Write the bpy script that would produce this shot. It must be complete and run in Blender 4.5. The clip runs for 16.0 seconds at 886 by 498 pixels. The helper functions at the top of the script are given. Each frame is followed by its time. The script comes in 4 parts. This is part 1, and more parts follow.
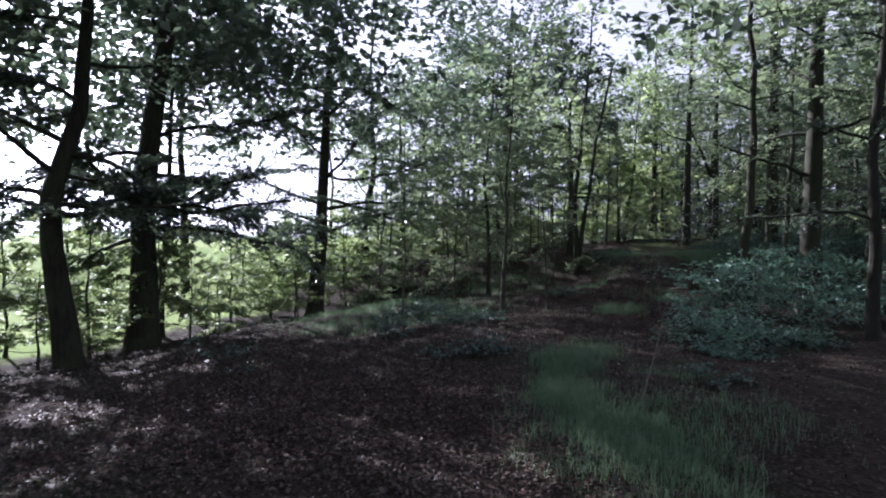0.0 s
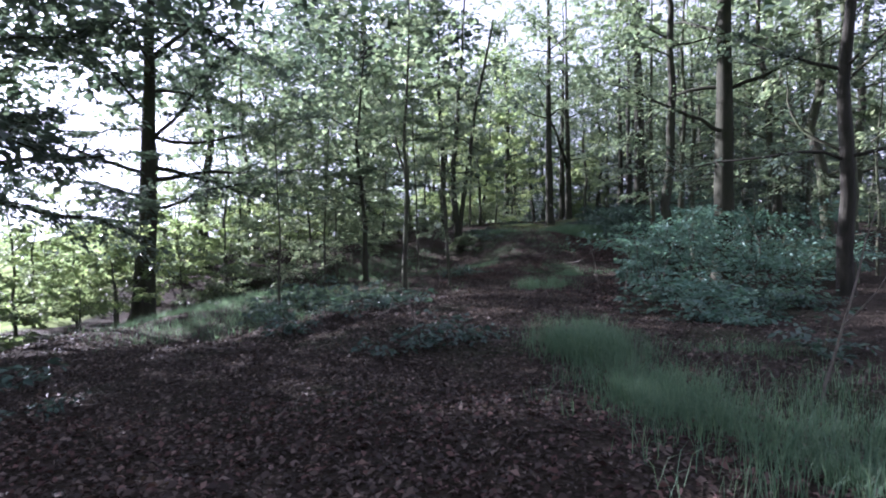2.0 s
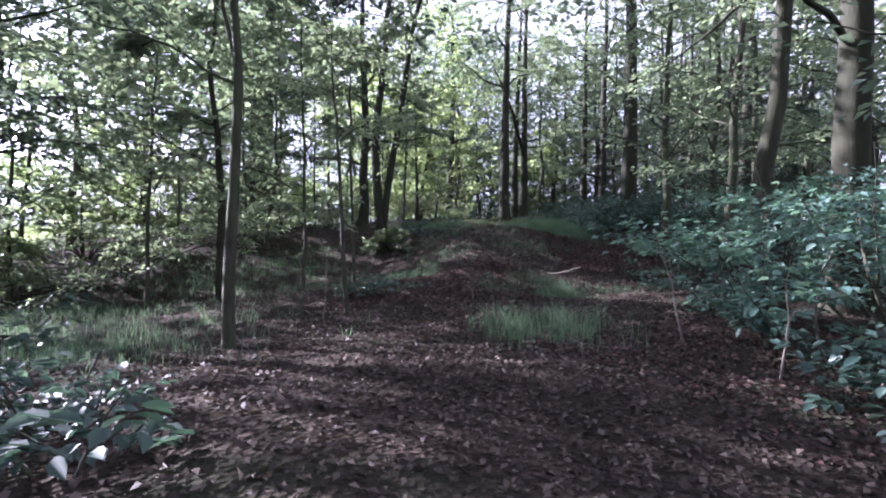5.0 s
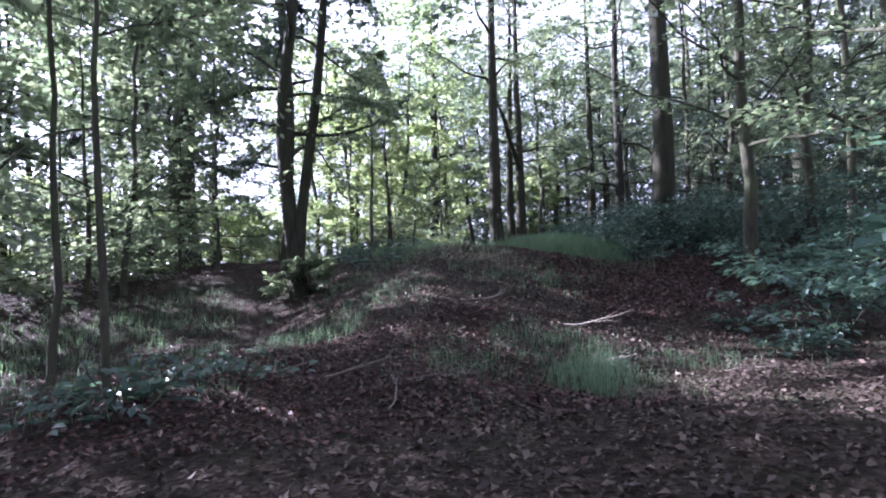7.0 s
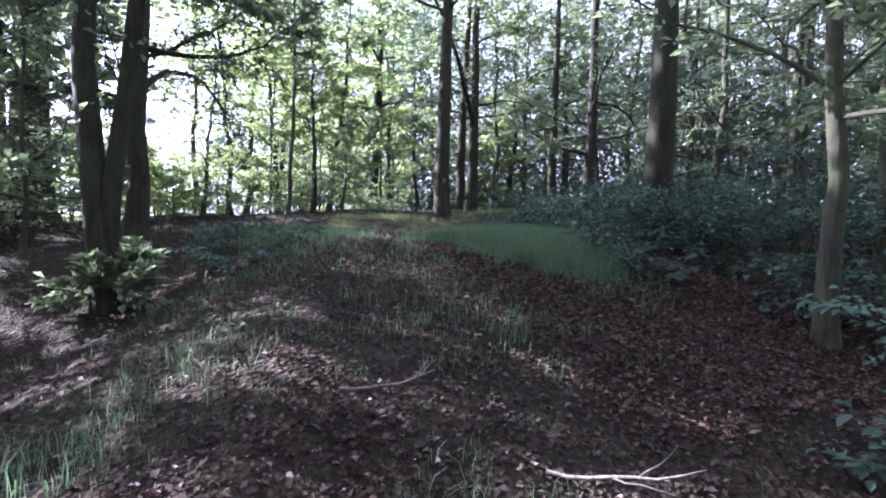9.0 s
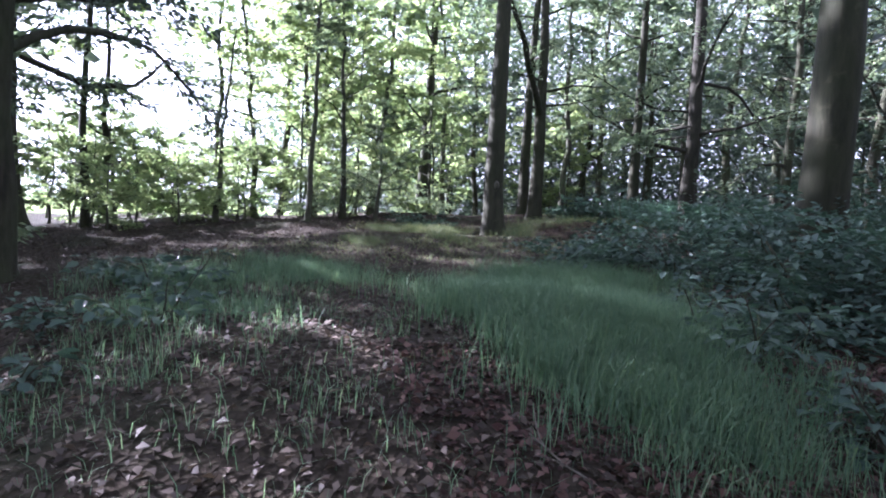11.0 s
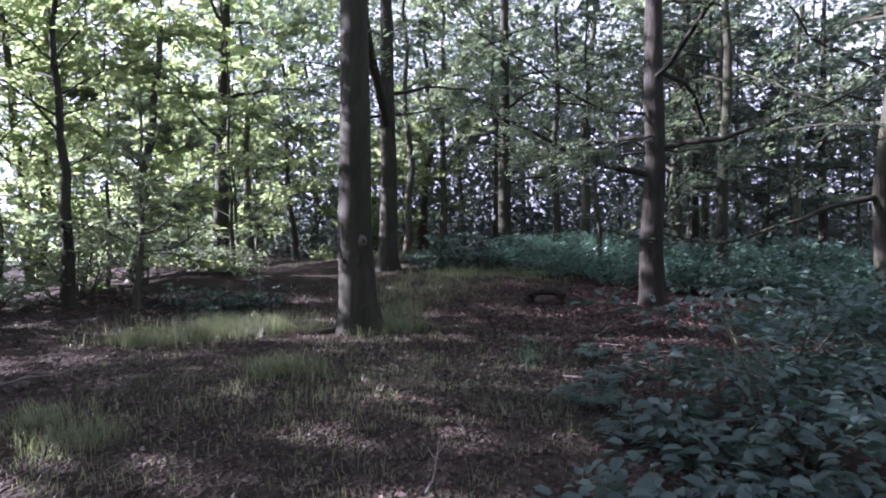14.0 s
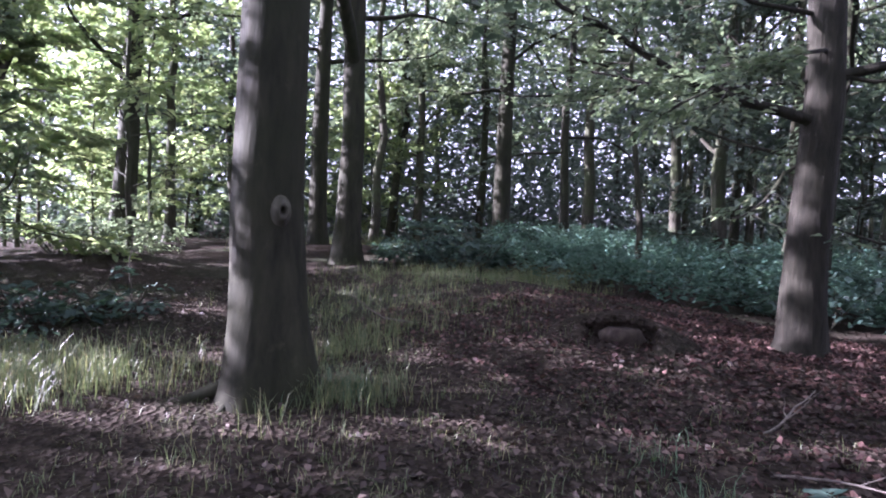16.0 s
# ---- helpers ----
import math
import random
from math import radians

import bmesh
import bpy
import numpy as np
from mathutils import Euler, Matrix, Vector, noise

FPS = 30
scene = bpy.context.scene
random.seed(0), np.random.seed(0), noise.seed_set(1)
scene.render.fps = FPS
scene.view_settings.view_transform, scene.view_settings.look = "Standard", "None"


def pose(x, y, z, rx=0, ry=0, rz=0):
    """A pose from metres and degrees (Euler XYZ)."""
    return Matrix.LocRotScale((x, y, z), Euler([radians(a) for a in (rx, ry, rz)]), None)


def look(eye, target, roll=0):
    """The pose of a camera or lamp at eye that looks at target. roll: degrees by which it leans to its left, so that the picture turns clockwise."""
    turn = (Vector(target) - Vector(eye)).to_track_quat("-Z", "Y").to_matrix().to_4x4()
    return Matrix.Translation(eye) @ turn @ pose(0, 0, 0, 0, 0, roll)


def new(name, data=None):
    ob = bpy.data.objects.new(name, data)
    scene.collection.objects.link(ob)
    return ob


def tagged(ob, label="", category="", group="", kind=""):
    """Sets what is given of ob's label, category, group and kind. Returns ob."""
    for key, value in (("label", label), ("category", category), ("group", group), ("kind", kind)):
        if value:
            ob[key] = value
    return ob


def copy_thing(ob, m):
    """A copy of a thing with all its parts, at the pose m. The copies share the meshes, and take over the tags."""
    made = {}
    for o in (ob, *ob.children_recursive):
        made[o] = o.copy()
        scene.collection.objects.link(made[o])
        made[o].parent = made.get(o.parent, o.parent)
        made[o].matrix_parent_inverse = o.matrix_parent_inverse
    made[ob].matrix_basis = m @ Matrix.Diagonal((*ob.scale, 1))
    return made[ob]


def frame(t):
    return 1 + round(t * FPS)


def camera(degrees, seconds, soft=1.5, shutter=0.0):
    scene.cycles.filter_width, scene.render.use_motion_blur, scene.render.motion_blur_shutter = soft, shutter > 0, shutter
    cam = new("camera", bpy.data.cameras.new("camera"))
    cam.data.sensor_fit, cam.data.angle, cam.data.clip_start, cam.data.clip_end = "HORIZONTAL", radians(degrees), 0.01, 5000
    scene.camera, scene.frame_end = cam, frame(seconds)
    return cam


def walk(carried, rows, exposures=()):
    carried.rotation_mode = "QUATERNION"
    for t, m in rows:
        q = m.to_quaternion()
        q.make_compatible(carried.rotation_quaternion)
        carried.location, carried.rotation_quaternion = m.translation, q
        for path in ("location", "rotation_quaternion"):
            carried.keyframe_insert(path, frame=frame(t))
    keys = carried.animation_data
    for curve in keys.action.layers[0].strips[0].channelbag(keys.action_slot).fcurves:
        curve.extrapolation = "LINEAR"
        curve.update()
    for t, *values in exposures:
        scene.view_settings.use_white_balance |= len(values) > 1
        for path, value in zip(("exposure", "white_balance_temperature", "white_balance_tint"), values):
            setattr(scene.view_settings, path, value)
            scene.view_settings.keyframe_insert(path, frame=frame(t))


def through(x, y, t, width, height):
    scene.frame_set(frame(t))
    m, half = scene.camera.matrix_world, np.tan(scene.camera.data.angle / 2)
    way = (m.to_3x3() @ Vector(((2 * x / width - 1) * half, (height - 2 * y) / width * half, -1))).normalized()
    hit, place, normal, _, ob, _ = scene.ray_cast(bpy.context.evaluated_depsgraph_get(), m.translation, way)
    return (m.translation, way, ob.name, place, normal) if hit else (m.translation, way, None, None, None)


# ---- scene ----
cam = camera(74.0, 16.0, soft=2.0, shutter=0.0)
PATH = [
    (0, (1.072, 1.64, 2.575), (0.971, 3.637, 2.541), 0.6),
    (0.5, (0.192, 2.657, 2.429), (0.21, 4.651, 2.286), 0.9),
    (1, (-0.231, 3.633, 2.221), (-0.053, 5.625, 2.173), -4.9),
    (1.5, (-0.446, 4.563, 2.036), (-0.073, 6.527, 1.974), -1.0),
    (2, (-0.445, 5.48, 1.815), (0.014, 7.426, 1.768), -1.2),
    (2.5, (-0.254, 6.546, 1.755), (0.233, 8.484, 1.69), -1.6),
    (3, (0.04, 7.636, 1.683), (0.553, 9.567, 1.592), 1.3),
    (3.5, (0.435, 8.963, 1.568), (0.979, 10.885, 1.477), 1.4),
    (4, (0.914, 10.471, 1.69), (1.519, 12.376, 1.624), -1.5),
    (4.5, (1.494, 11.949, 1.642), (2.144, 13.839, 1.573), -0.7),
    (4.7, (1.723, 12.533, 1.593), (2.382, 14.421, 1.539), 0.6),
    (6.8, (4.996, 18.622, 1.367), (5.665, 20.506, 1.436), -0.1),
    (7, (5.182, 19.115, 1.404), (5.836, 21.004, 1.482), -1.7),
    (7.5, (5.654, 20.149, 1.56), (6.354, 22.021, 1.627), 0.7),
    (8, (6.006, 21.091, 1.791), (6.756, 22.945, 1.763), 1.0),
    (8.2, (6.183, 21.449, 1.836), (7.0, 23.274, 1.784), 1.5),
    (10.3, (8.504, 24.91, 2.615), (9.271, 26.752, 2.482), 0.4),
    (10.5, (8.725, 25.306, 2.618), (9.377, 27.192, 2.481), 2.8),
    (11, (9.107, 26.32, 2.72), (9.707, 28.224, 2.605), 2.8),
    (11.5, (9.331, 27.412, 2.811), (9.921, 29.321, 2.729), -1.3),
    (12, (9.59, 28.377, 2.951), (10.176, 30.287, 2.842), 0.7),
    (12.5, (9.778, 29.361, 3.21), (10.463, 31.235, 3.072), -1.6),
    (13, (10.055, 30.45, 3.452), (10.9, 32.26, 3.36), 1.2),
    (13.5, (10.405, 31.646, 3.639), (11.419, 33.37, 3.588), -2.5),
    (14, (10.905, 32.871, 3.607), (12.075, 34.493, 3.568), -0.6),
    (14.5, (11.424, 33.921, 3.453), (12.702, 35.456, 3.35), 1.4),
    (15, (11.982, 34.94, 3.358), (13.246, 36.489, 3.299), -1.9),
    (15.5, (12.637, 35.852, 3.366), (13.886, 37.413, 3.319), -2.0),
    (16, (13.257, 36.639, 3.477), (14.521, 38.188, 3.408), 2.3),
]
walk(cam, [(t, look(eye, target, roll)) for t, eye, target, roll in PATH],
     exposures=[(0.0, 1.65, 5300, 30), (0.7, 2.3, 5250, 31), (1.5, 2.4, 5200, 32), (3.5, 2.85, 5200, 36), (4.5, 2.85, 5280, 38), (7.0, 3.15, 5150, 40), (11.0, 3.35, 5150, 33), (12.5, 3.0, 5150, 34), (13.4, 2.9, 5200, 40), (14.4, 3.15, 5250, 46), (16.0, 3.35, 5250, 46)])

from collections import namedtuple

# ---------------- light ----------------
SUN_AZ = 46.0      # degrees to the left of +y
SUN_EL = 25.0
world = bpy.data.worlds.new("sky")
scene.world = world
world.use_nodes = True
wn = world.node_tree
wn.nodes.clear()
sky = wn.nodes.new("ShaderNodeTexSky")
sky.sky_type = "NISHITA"
sky.sun_disc = False
sky.sun_elevation = radians(SUN_EL)
sky.sun_rotation = radians(-SUN_AZ)
sky.dust_density = 3.0
sky.ozone_density = 2.0
wbg = wn.nodes.new("ShaderNodeBackground")
wbg.inputs["Strength"].default_value = 0.075
wout = wn.nodes.new("ShaderNodeOutputWorld")
haze = wn.nodes.new("ShaderNodeHueSaturation")
haze.inputs["Saturation"].default_value = 0.06
wn.links.new(sky.outputs[0], haze.inputs["Color"])
wn.links.new(haze.outputs[0], wbg.inputs["Color"])
wn.links.new(wbg.outputs[0], wout.inputs["Surface"])

sun_data = bpy.data.lights.new("sun", "SUN")
sun_data.energy = 5.0
sun_data.angle = radians(0.6)
sun_data.color = (1.0, 0.93, 0.8)
sun = new("sun", sun_data)
sx = -math.sin(radians(SUN_AZ)) * math.cos(radians(SUN_EL))
sy = math.cos(radians(SUN_AZ)) * math.cos(radians(SUN_EL))
sz = math.sin(radians(SUN_EL))
sun.matrix_world = look((sx * 80, sy * 80, sz * 80), (0, 0, 0))

# ---------------- materials ----------------


def material(name):
    mat = bpy.data.materials.new(name)
    mat.use_nodes = True
    nt = mat.node_tree
    nt.nodes.clear()
    out = nt.nodes.new("ShaderNodeOutputMaterial")
    return mat, nt, out


def node(nt, kind, **inputs):
    n = nt.nodes.new(kind)
    for key, value in inputs.items():
        n.inputs[key.replace("_", " ")].default_value = value
    return n


def ramp(nt, source, stops):
    r = nt.nodes.new("ShaderNodeValToRGB")
    els = r.color_ramp.elements
    while len(els) < len(stops):
        els.new(0.5)
    for e, (p, c) in zip(els, stops):
        e.position, e.color = p, (*c, 1)
    nt.links.new(source, r.inputs["Fac"])
    return r


def noise_node(nt, scale, detail=4.0, rough=0.55, vector=None):
    n = node(nt, "ShaderNodeTexNoise", Scale=scale, Detail=detail, Roughness=rough)
    if vector is not None:
        nt.links.new(vector, n.inputs["Vector"])
    return n


def mix_colour(nt, fac, a, b, blend="MIX"):
    m = nt.nodes.new("ShaderNodeMix")
    m.data_type, m.blend_type = "RGBA", blend
    if isinstance(fac, float):
        m.inputs["Factor"].default_value = fac
    else:
        nt.links.new(fac, m.inputs["Factor"])
    for s, v in ((6, a), (7, b)):
        if isinstance(v, tuple):
            m.inputs[s].default_value = (*v, 1)
        else:
            nt.links.new(v, m.inputs[s])
    return m.outputs[2]


def bark_material(name, dark, light, moss=(0.06, 0.09, 0.03), moss_amount=0.35, scale=9.0, ridges=0.6, lichen_amount=0.5):
    mat, nt, out = material(name)
    co = nt.nodes.new("ShaderNodeTexCoord")
    mp = node(nt, "ShaderNodeMapping")
    mp.inputs["Scale"].default_value = (1.0, 1.0, 0.22)
    nt.links.new(co.outputs["Object"], mp.inputs["Vector"])
    fine = noise_node(nt, scale * 2.2, 6.0, 0.65, mp.outputs[0])
    big = noise_node(nt, 1.3, 3.0, 0.5, co.outputs["Object"])
    base = ramp(nt, fine.outputs["Fac"], [(0.3, dark), (0.72, light)])
    blotch = ramp(nt, big.outputs["Fac"], [(0.40, (0, 0, 0)), (0.66, (moss_amount, moss_amount, moss_amount))])
    col = mix_colour(nt, blotch.outputs["Color"], base.outputs["Color"], moss)
    lichen = noise_node(nt, 5.0, 5.0, 0.7, co.outputs["Object"])
    spots = ramp(nt, lichen.outputs["Fac"], [(0.60, (0, 0, 0)), (0.72, (lichen_amount,) * 3)])
    col = mix_colour(nt, spots.outputs["Color"], col, tuple(min(1.0, c * 1.7) for c in light))
    bsdf = node(nt, "ShaderNodeBsdfPrincipled", Roughness=0.88)
    bsdf.inputs["Specular IOR Level"].default_value = 0.25
    nt.links.new(col, bsdf.inputs["Base Color"])
    bump = node(nt, "ShaderNodeBump", Strength=ridges, Distance=0.03)
    nt.links.new(fine.outputs["Fac"], bump.inputs["Height"])
    nt.links.new(bump.outputs[0], bsdf.inputs["Normal"])
    nt.links.new(bsdf.outputs[0], out.inputs["Surface"])
    return mat


def leaf_material(name, stops, through=0.45, rough=0.45, gloss=0.5):
    """Thin leaves: a matt and slightly glossy face, and light that passes through."""
    mat, nt, out = material(name)
    geo = nt.nodes.new("ShaderNodeNewGeometry")
    info = nt.nodes.new("ShaderNodeObjectInfo")
    shade = nt.nodes.new("ShaderNodeMath")
    shade.operation = "MULTIPLY_ADD"
    nt.links.new(geo.outputs["Random Per Island"], shade.inputs[0])
    shade.inputs[1].default_value = 0.8
    half = nt.nodes.new("ShaderNodeMath")
    half.operation = "MULTIPLY"
    half.inputs[1].default_value = 0.2
    nt.links.new(info.outputs["Random"], half.inputs[0])
    nt.links.new(half.outputs[0], shade.inputs[2])
    col = ramp(nt, shade.outputs[0], stops)
    bsdf = node(nt, "ShaderNodeBsdfPrincipled", Roughness=rough)
    bsdf.inputs["Specular IOR Level"].default_value = gloss
    nt.links.new(col.outputs["Color"], bsdf.inputs["Base Color"])
    tr = nt.nodes.new("ShaderNodeBsdfTranslucent")
    warm = mix_colour(nt, 1.0, col.outputs["Color"], (1.3, 1.33, 0.95), "MULTIPLY")
    nt.links.new(warm, tr.inputs["Color"])
    mx = nt.nodes.new("ShaderNodeMixShader")
    mx.inputs[0].default_value = through
    nt.links.new(bsdf.outputs[0], mx.inputs[1])
    nt.links.new(tr.outputs[0], mx.inputs[2])
    nt.links.new(mx.outputs[0], out.inputs["Surface"])
    return mat


OAK_BARK = bark_material("oak_bark", (0.0125, 0.0118, 0.0078), (0.043, 0.040, 0.026), moss_amount=0.25, scale=7, ridges=1.0, lichen_amount=0.25)
DARK_BARK = bark_material("dark_bark", (0.010, 0.0092, 0.0065), (0.036, 0.033, 0.023), moss=(0.03, 0.034, 0.016), moss_amount=0.2, scale=7, ridges=0.9, lichen_amount=0.15)
BEECH_BARK = bark_material("beech_bark", (0.0105, 0.0106, 0.0062), (0.042, 0.0415, 0.024), moss=(0.022, 0.026, 0.011), moss_amount=0.65, scale=4, ridges=0.5, lichen_amount=0.4)
SLIM_BARK = bark_material("young_bark", (0.02, 0.0185, 0.013), (0.07, 0.066, 0.046), moss_amount=0.5, scale=9, ridges=0.6, lichen_amount=0.3)
DEAD_BARK = bark_material("dead_wood", (0.085, 0.072, 0.06), (0.21, 0.185, 0.16), moss_amount=0.15, scale=12, ridges=0.4)
LEAF_BEECH = leaf_material("beech_leaves", [(0.0, (0.0762, 0.112, 0.0784)), (0.5, (0.1361, 0.1792, 0.1259)), (1.0, (0.2423, 0.2778, 0.1995))], 0.6, 0.34)
LEAF_OAK = leaf_material("oak_leaves", [(0.0, (0.0433, 0.066, 0.053)), (0.6, (0.07, 0.1, 0.0806)), (1.0, (0.1185, 0.15, 0.1166))], 0.45, 0.36)
# hedge leaves, also for crowns on the sunny side: sunlight put into the colour
LEAF_SUNLIT = leaf_material("hedge_and_sunlit_leaves", [(0.0, (0.1243, 0.1782, 0.0975)), (0.5, (0.2014, 0.2622, 0.1439)), (1.0, (0.308, 0.345, 0.195))], 0.68)
# one undergrowth green, shaded and lit: the light is put into the colour
LEAF_SHADE = leaf_material("undergrowth_shaded", [(0.0, (0.0268, 0.056, 0.0456)), (0.5, (0.0453, 0.084, 0.0678)), (1.0, (0.0824, 0.127, 0.1018))], 0.38, 0.5)
LEAF_UNDER_LIT = leaf_material("undergrowth_lit", [(0.0, (0.05, 0.108, 0.088)), (0.5, (0.085, 0.158, 0.128)), (1.0, (0.14, 0.215, 0.174))], 0.4, 0.4)
GRASS_PALE = leaf_material("pale_grass", [(0.0, (0.0721, 0.105, 0.053)), (0.5, (0.1236, 0.16, 0.0795)), (0.85, (0.206, 0.22, 0.1166)), (1.0, (0.3502, 0.3, 0.1908))], 0.45)
GRASS = leaf_material("grass_blades", [(0.0, (0.0639, 0.12, 0.0784)), (0.55, (0.103, 0.17, 0.1113)), (0.92, (0.1597, 0.225, 0.1431)), (1.0, (0.309, 0.28, 0.1802))], 0.45, 0.6, 0.2)
LITTER = leaf_material("dry_leaves", [(0.0, (0.021, 0.016, 0.0135)), (0.45, (0.056, 0.042, 0.035)), (0.8, (0.112, 0.085, 0.071)), (0.92, (0.19, 0.15, 0.125)), (1.0, (0.36, 0.3, 0.25))], 0.12, 0.62, 0.2)
LITTER_RED = leaf_material("fresh_beech_leaves", [(0.0, (0.022, 0.0125, 0.011)), (0.5, (0.068, 0.037, 0.032)), (0.85, (0.13, 0.076, 0.066)), (1.0, (0.3, 0.22, 0.18))], 0.12, 0.65, 0.2)


def ground_material():
    mat, nt, out = material("forest_floor")
    geo = nt.nodes.new("ShaderNodeNewGeometry")
    pos = geo.outputs["Position"]
    big = noise_node(nt, 0.45, 4.0, 0.6, pos)
    mid = noise_node(nt, 3.5, 5.0, 0.7, pos)
    cells = node(nt, "ShaderNodeTexVoronoi", Scale=24.0)
    nt.links.new(pos, cells.inputs["Vector"])
    leaf = ramp(nt, cells.outputs["Color"], [(0.0, (0.015, 0.0125, 0.0098)), (0.5, (0.04, 0.032, 0.025)), (0.85, (0.07, 0.056, 0.044)), (1.0, (0.14, 0.115, 0.09))])
    soil = ramp(nt, mid.outputs["Fac"], [(0.3, (0.016, 0.0135, 0.0105)), (0.7, (0.042, 0.035, 0.027))])
    some = ramp(nt, mid.outputs["Fac"], [(0.35, (0.2, 0.2, 0.2)), (0.6, (0.9, 0.9, 0.9))])
    floor = mix_colour(nt, some.outputs["Color"], soil.outputs["Color"], leaf.outputs["Color"])
    moss = ramp(nt, big.outputs["Fac"], [(0.52, (0, 0, 0)), (0.68, (0.6, 0.6, 0.6))])
    floor = mix_colour(nt, moss.outputs["Color"], floor, (0.034, 0.045, 0.024))
    # the meadow beyond the edge of the wood
    sep = nt.nodes.new("ShaderNodeSeparateXYZ")
    nt.links.new(pos, sep.inputs[0])
    line = nt.nodes.new("ShaderNodeMath")
    line.operation = "MULTIPLY_ADD"
    nt.links.new(sep.outputs["Y"], line.inputs[0])
    line.inputs[1].default_value = 0.22
    line.inputs[2].default_value = -16.5
    side = nt.nodes.new("ShaderNodeMath")
    side.operation = "SUBTRACT"
    nt.links.new(line.outputs[0], side.inputs[0])
    nt.links.new(sep.outputs["X"], side.inputs[1])
    wob = nt.nodes.new("ShaderNodeMath")
    wob.operation = "MULTIPLY_ADD"
    nt.links.new(big.outputs["Fac"], wob.inputs[0])
    wob.inputs[1].default_value = 4.0
    nt.links.new(side.outputs[0], wob.inputs[2])
    edge = ramp(nt, wob.outputs[0], [(0.0, (0, 0, 0)), (1.0, (1, 1, 1))])
    streak = noise_node(nt, 0.12, 5.0, 0.6, pos)
    meadow = ramp(nt, streak.outputs["Fac"], [(0.3, (0.14, 0.22, 0.06)), (0.7, (0.27, 0.33, 0.11))])
    col = mix_colour(nt, edge.outputs["Color"], floor, meadow.outputs["Color"])
    bsdf = node(nt, "ShaderNodeBsdfPrincipled", Roughness=0.95)
    bsdf.inputs["Specular IOR Level"].default_value = 0.04
    nt.links.new(col, bsdf.inputs["Base Color"])
    bump = node(nt, "ShaderNodeBump", Strength=0.8, Distance=0.05)
    nt.links.new(cells.outputs["Distance"], bump.inputs["Height"])
    bump2 = node(nt, "ShaderNodeBump", Strength=0.7, Distance=0.08)
    nt.links.new(mid.outputs["Fac"], bump2.inputs["Height"])
    nt.links.new(bump.outputs[0], bump2.inputs["Normal"])
    nt.links.new(bump2.outputs[0], bsdf.inputs["Normal"])
    nt.links.new(bsdf.outputs[0], out.inputs["Surface"])
    return mat


FLOOR = ground_material()

# ---------------- ground ----------------


def smooth(v, a, b):
    q = np.clip((v - a) / (b - a), 0.0, 1.0)
    return q * q * (3 - 2 * q)


def height(x, y):
    """The forest floor: a path that climbs a low bank, falling away to a meadow on the left."""
    x, y = np.asarray(x, float), np.asarray(y, float)
    u = x - (0.39 * y - 1.5)
    z = 0.42 + 1.4 * smooth(y - 4.0 * smooth(-u, 1.0, 5.0), 23.5, 30.5) + 0.9 * smooth(y, 32.0, 52.0)
    z = z + 0.35 * smooth(u, -1.0, 5.0) * smooth(y, 30.0, 38.0) * (1 - smooth(y, 44.0, 58.0))
    z = z - 0.4 * smooth(-u, 3.0, 9.0) - 0.95 * smooth(-u, 9.0, 16.0) * (1 - 0.45 * smooth(y, 28.0, 40.0))
    z = z + 0.05 * np.sin(0.9 * x + 0.4 * y) + 0.05 * np.sin(0.5 * x - 0.8 * y + 1.0) + 0.03 * np.sin(2.1 * x + 1.3 * y)
    far = smooth(np.hypot(x - 8, y - 25), 60.0, 140.0)
    return z * (1 - far) + 0.6 * far


def hz(x, y):
    return float(height(x, y))


def mesh_from(name, verts, faces, mats, smooth_faces=False, index=None):
    me = bpy.data.meshes.new(name)
    verts = np.asarray(verts, np.float32)
    faces = np.asarray(faces, np.int32)
    n, k = faces.shape
    me.vertices.add(len(verts))
    me.vertices.foreach_set("co", verts.ravel())
    me.loops.add(n * k)
    me.loops.foreach_set("vertex_index", faces.ravel())
    me.polygons.add(n)
    me.polygons.foreach_set("loop_start", np.arange(0, n * k, k, dtype=np.int32))
    if index is not None:
        me.polygons.foreach_set("material_index", np.asarray(index, np.int32))
    if smooth_faces:
        me.polygons.foreach_set("use_smooth", np.ones(n, bool))
    me.update(calc_edges=True)
    for m in mats if isinstance(mats, (list, tuple)) else (mats,):
        me.materials.append(m)
    return me


def part(name, me, parent, label=""):
    ob = new(name, me)
    ob.parent = parent
    if label:
        tagged(ob, label)
    return ob


def make_ground():
    near_x, near_y = np.arange(-16, 40.01, 0.3), np.arange(-6, 66.01, 0.3)
    far = np.array([4.0, 10, 20, 35, 60, 100, 180, 400, 1000, 2500])
    xs = np.concatenate([near_x[0] - far[::-1], near_x, near_x[-1] + far])
    ys = np.concatenate([near_y[0] - far[::-1], near_y, near_y[-1] + far])
    gx, gy = np.meshgrid(xs, ys)
    gz = height(gx, gy)
    lump = np.array([[noise.noise((x * 0.8, y * 0.8, 0.0)) * 0.05 + noise.noise((x * 2.3, y * 2.3, 4.0)) * 0.025 for x in near_x] for y in near_y])
    gz[10:-10, 10:-10] += lump
    verts = np.stack([gx.ravel(), gy.ravel(), gz.ravel()], 1)
    w, h = len(xs), len(ys)
    a = (np.arange(h - 1)[:, None] * w + np.arange(w - 1)).ravel()
    faces = np.stack([a, a + 1, a + w + 1, a + w], 1)
    ob = new("ground", mesh_from("ground", verts, faces, FLOOR, True))
    tagged(ob, "brown leaf-strewn forest floor rising to a low bank", "ground", kind="structure")


make_ground()

# ---------------- tubes and leaves ----------------


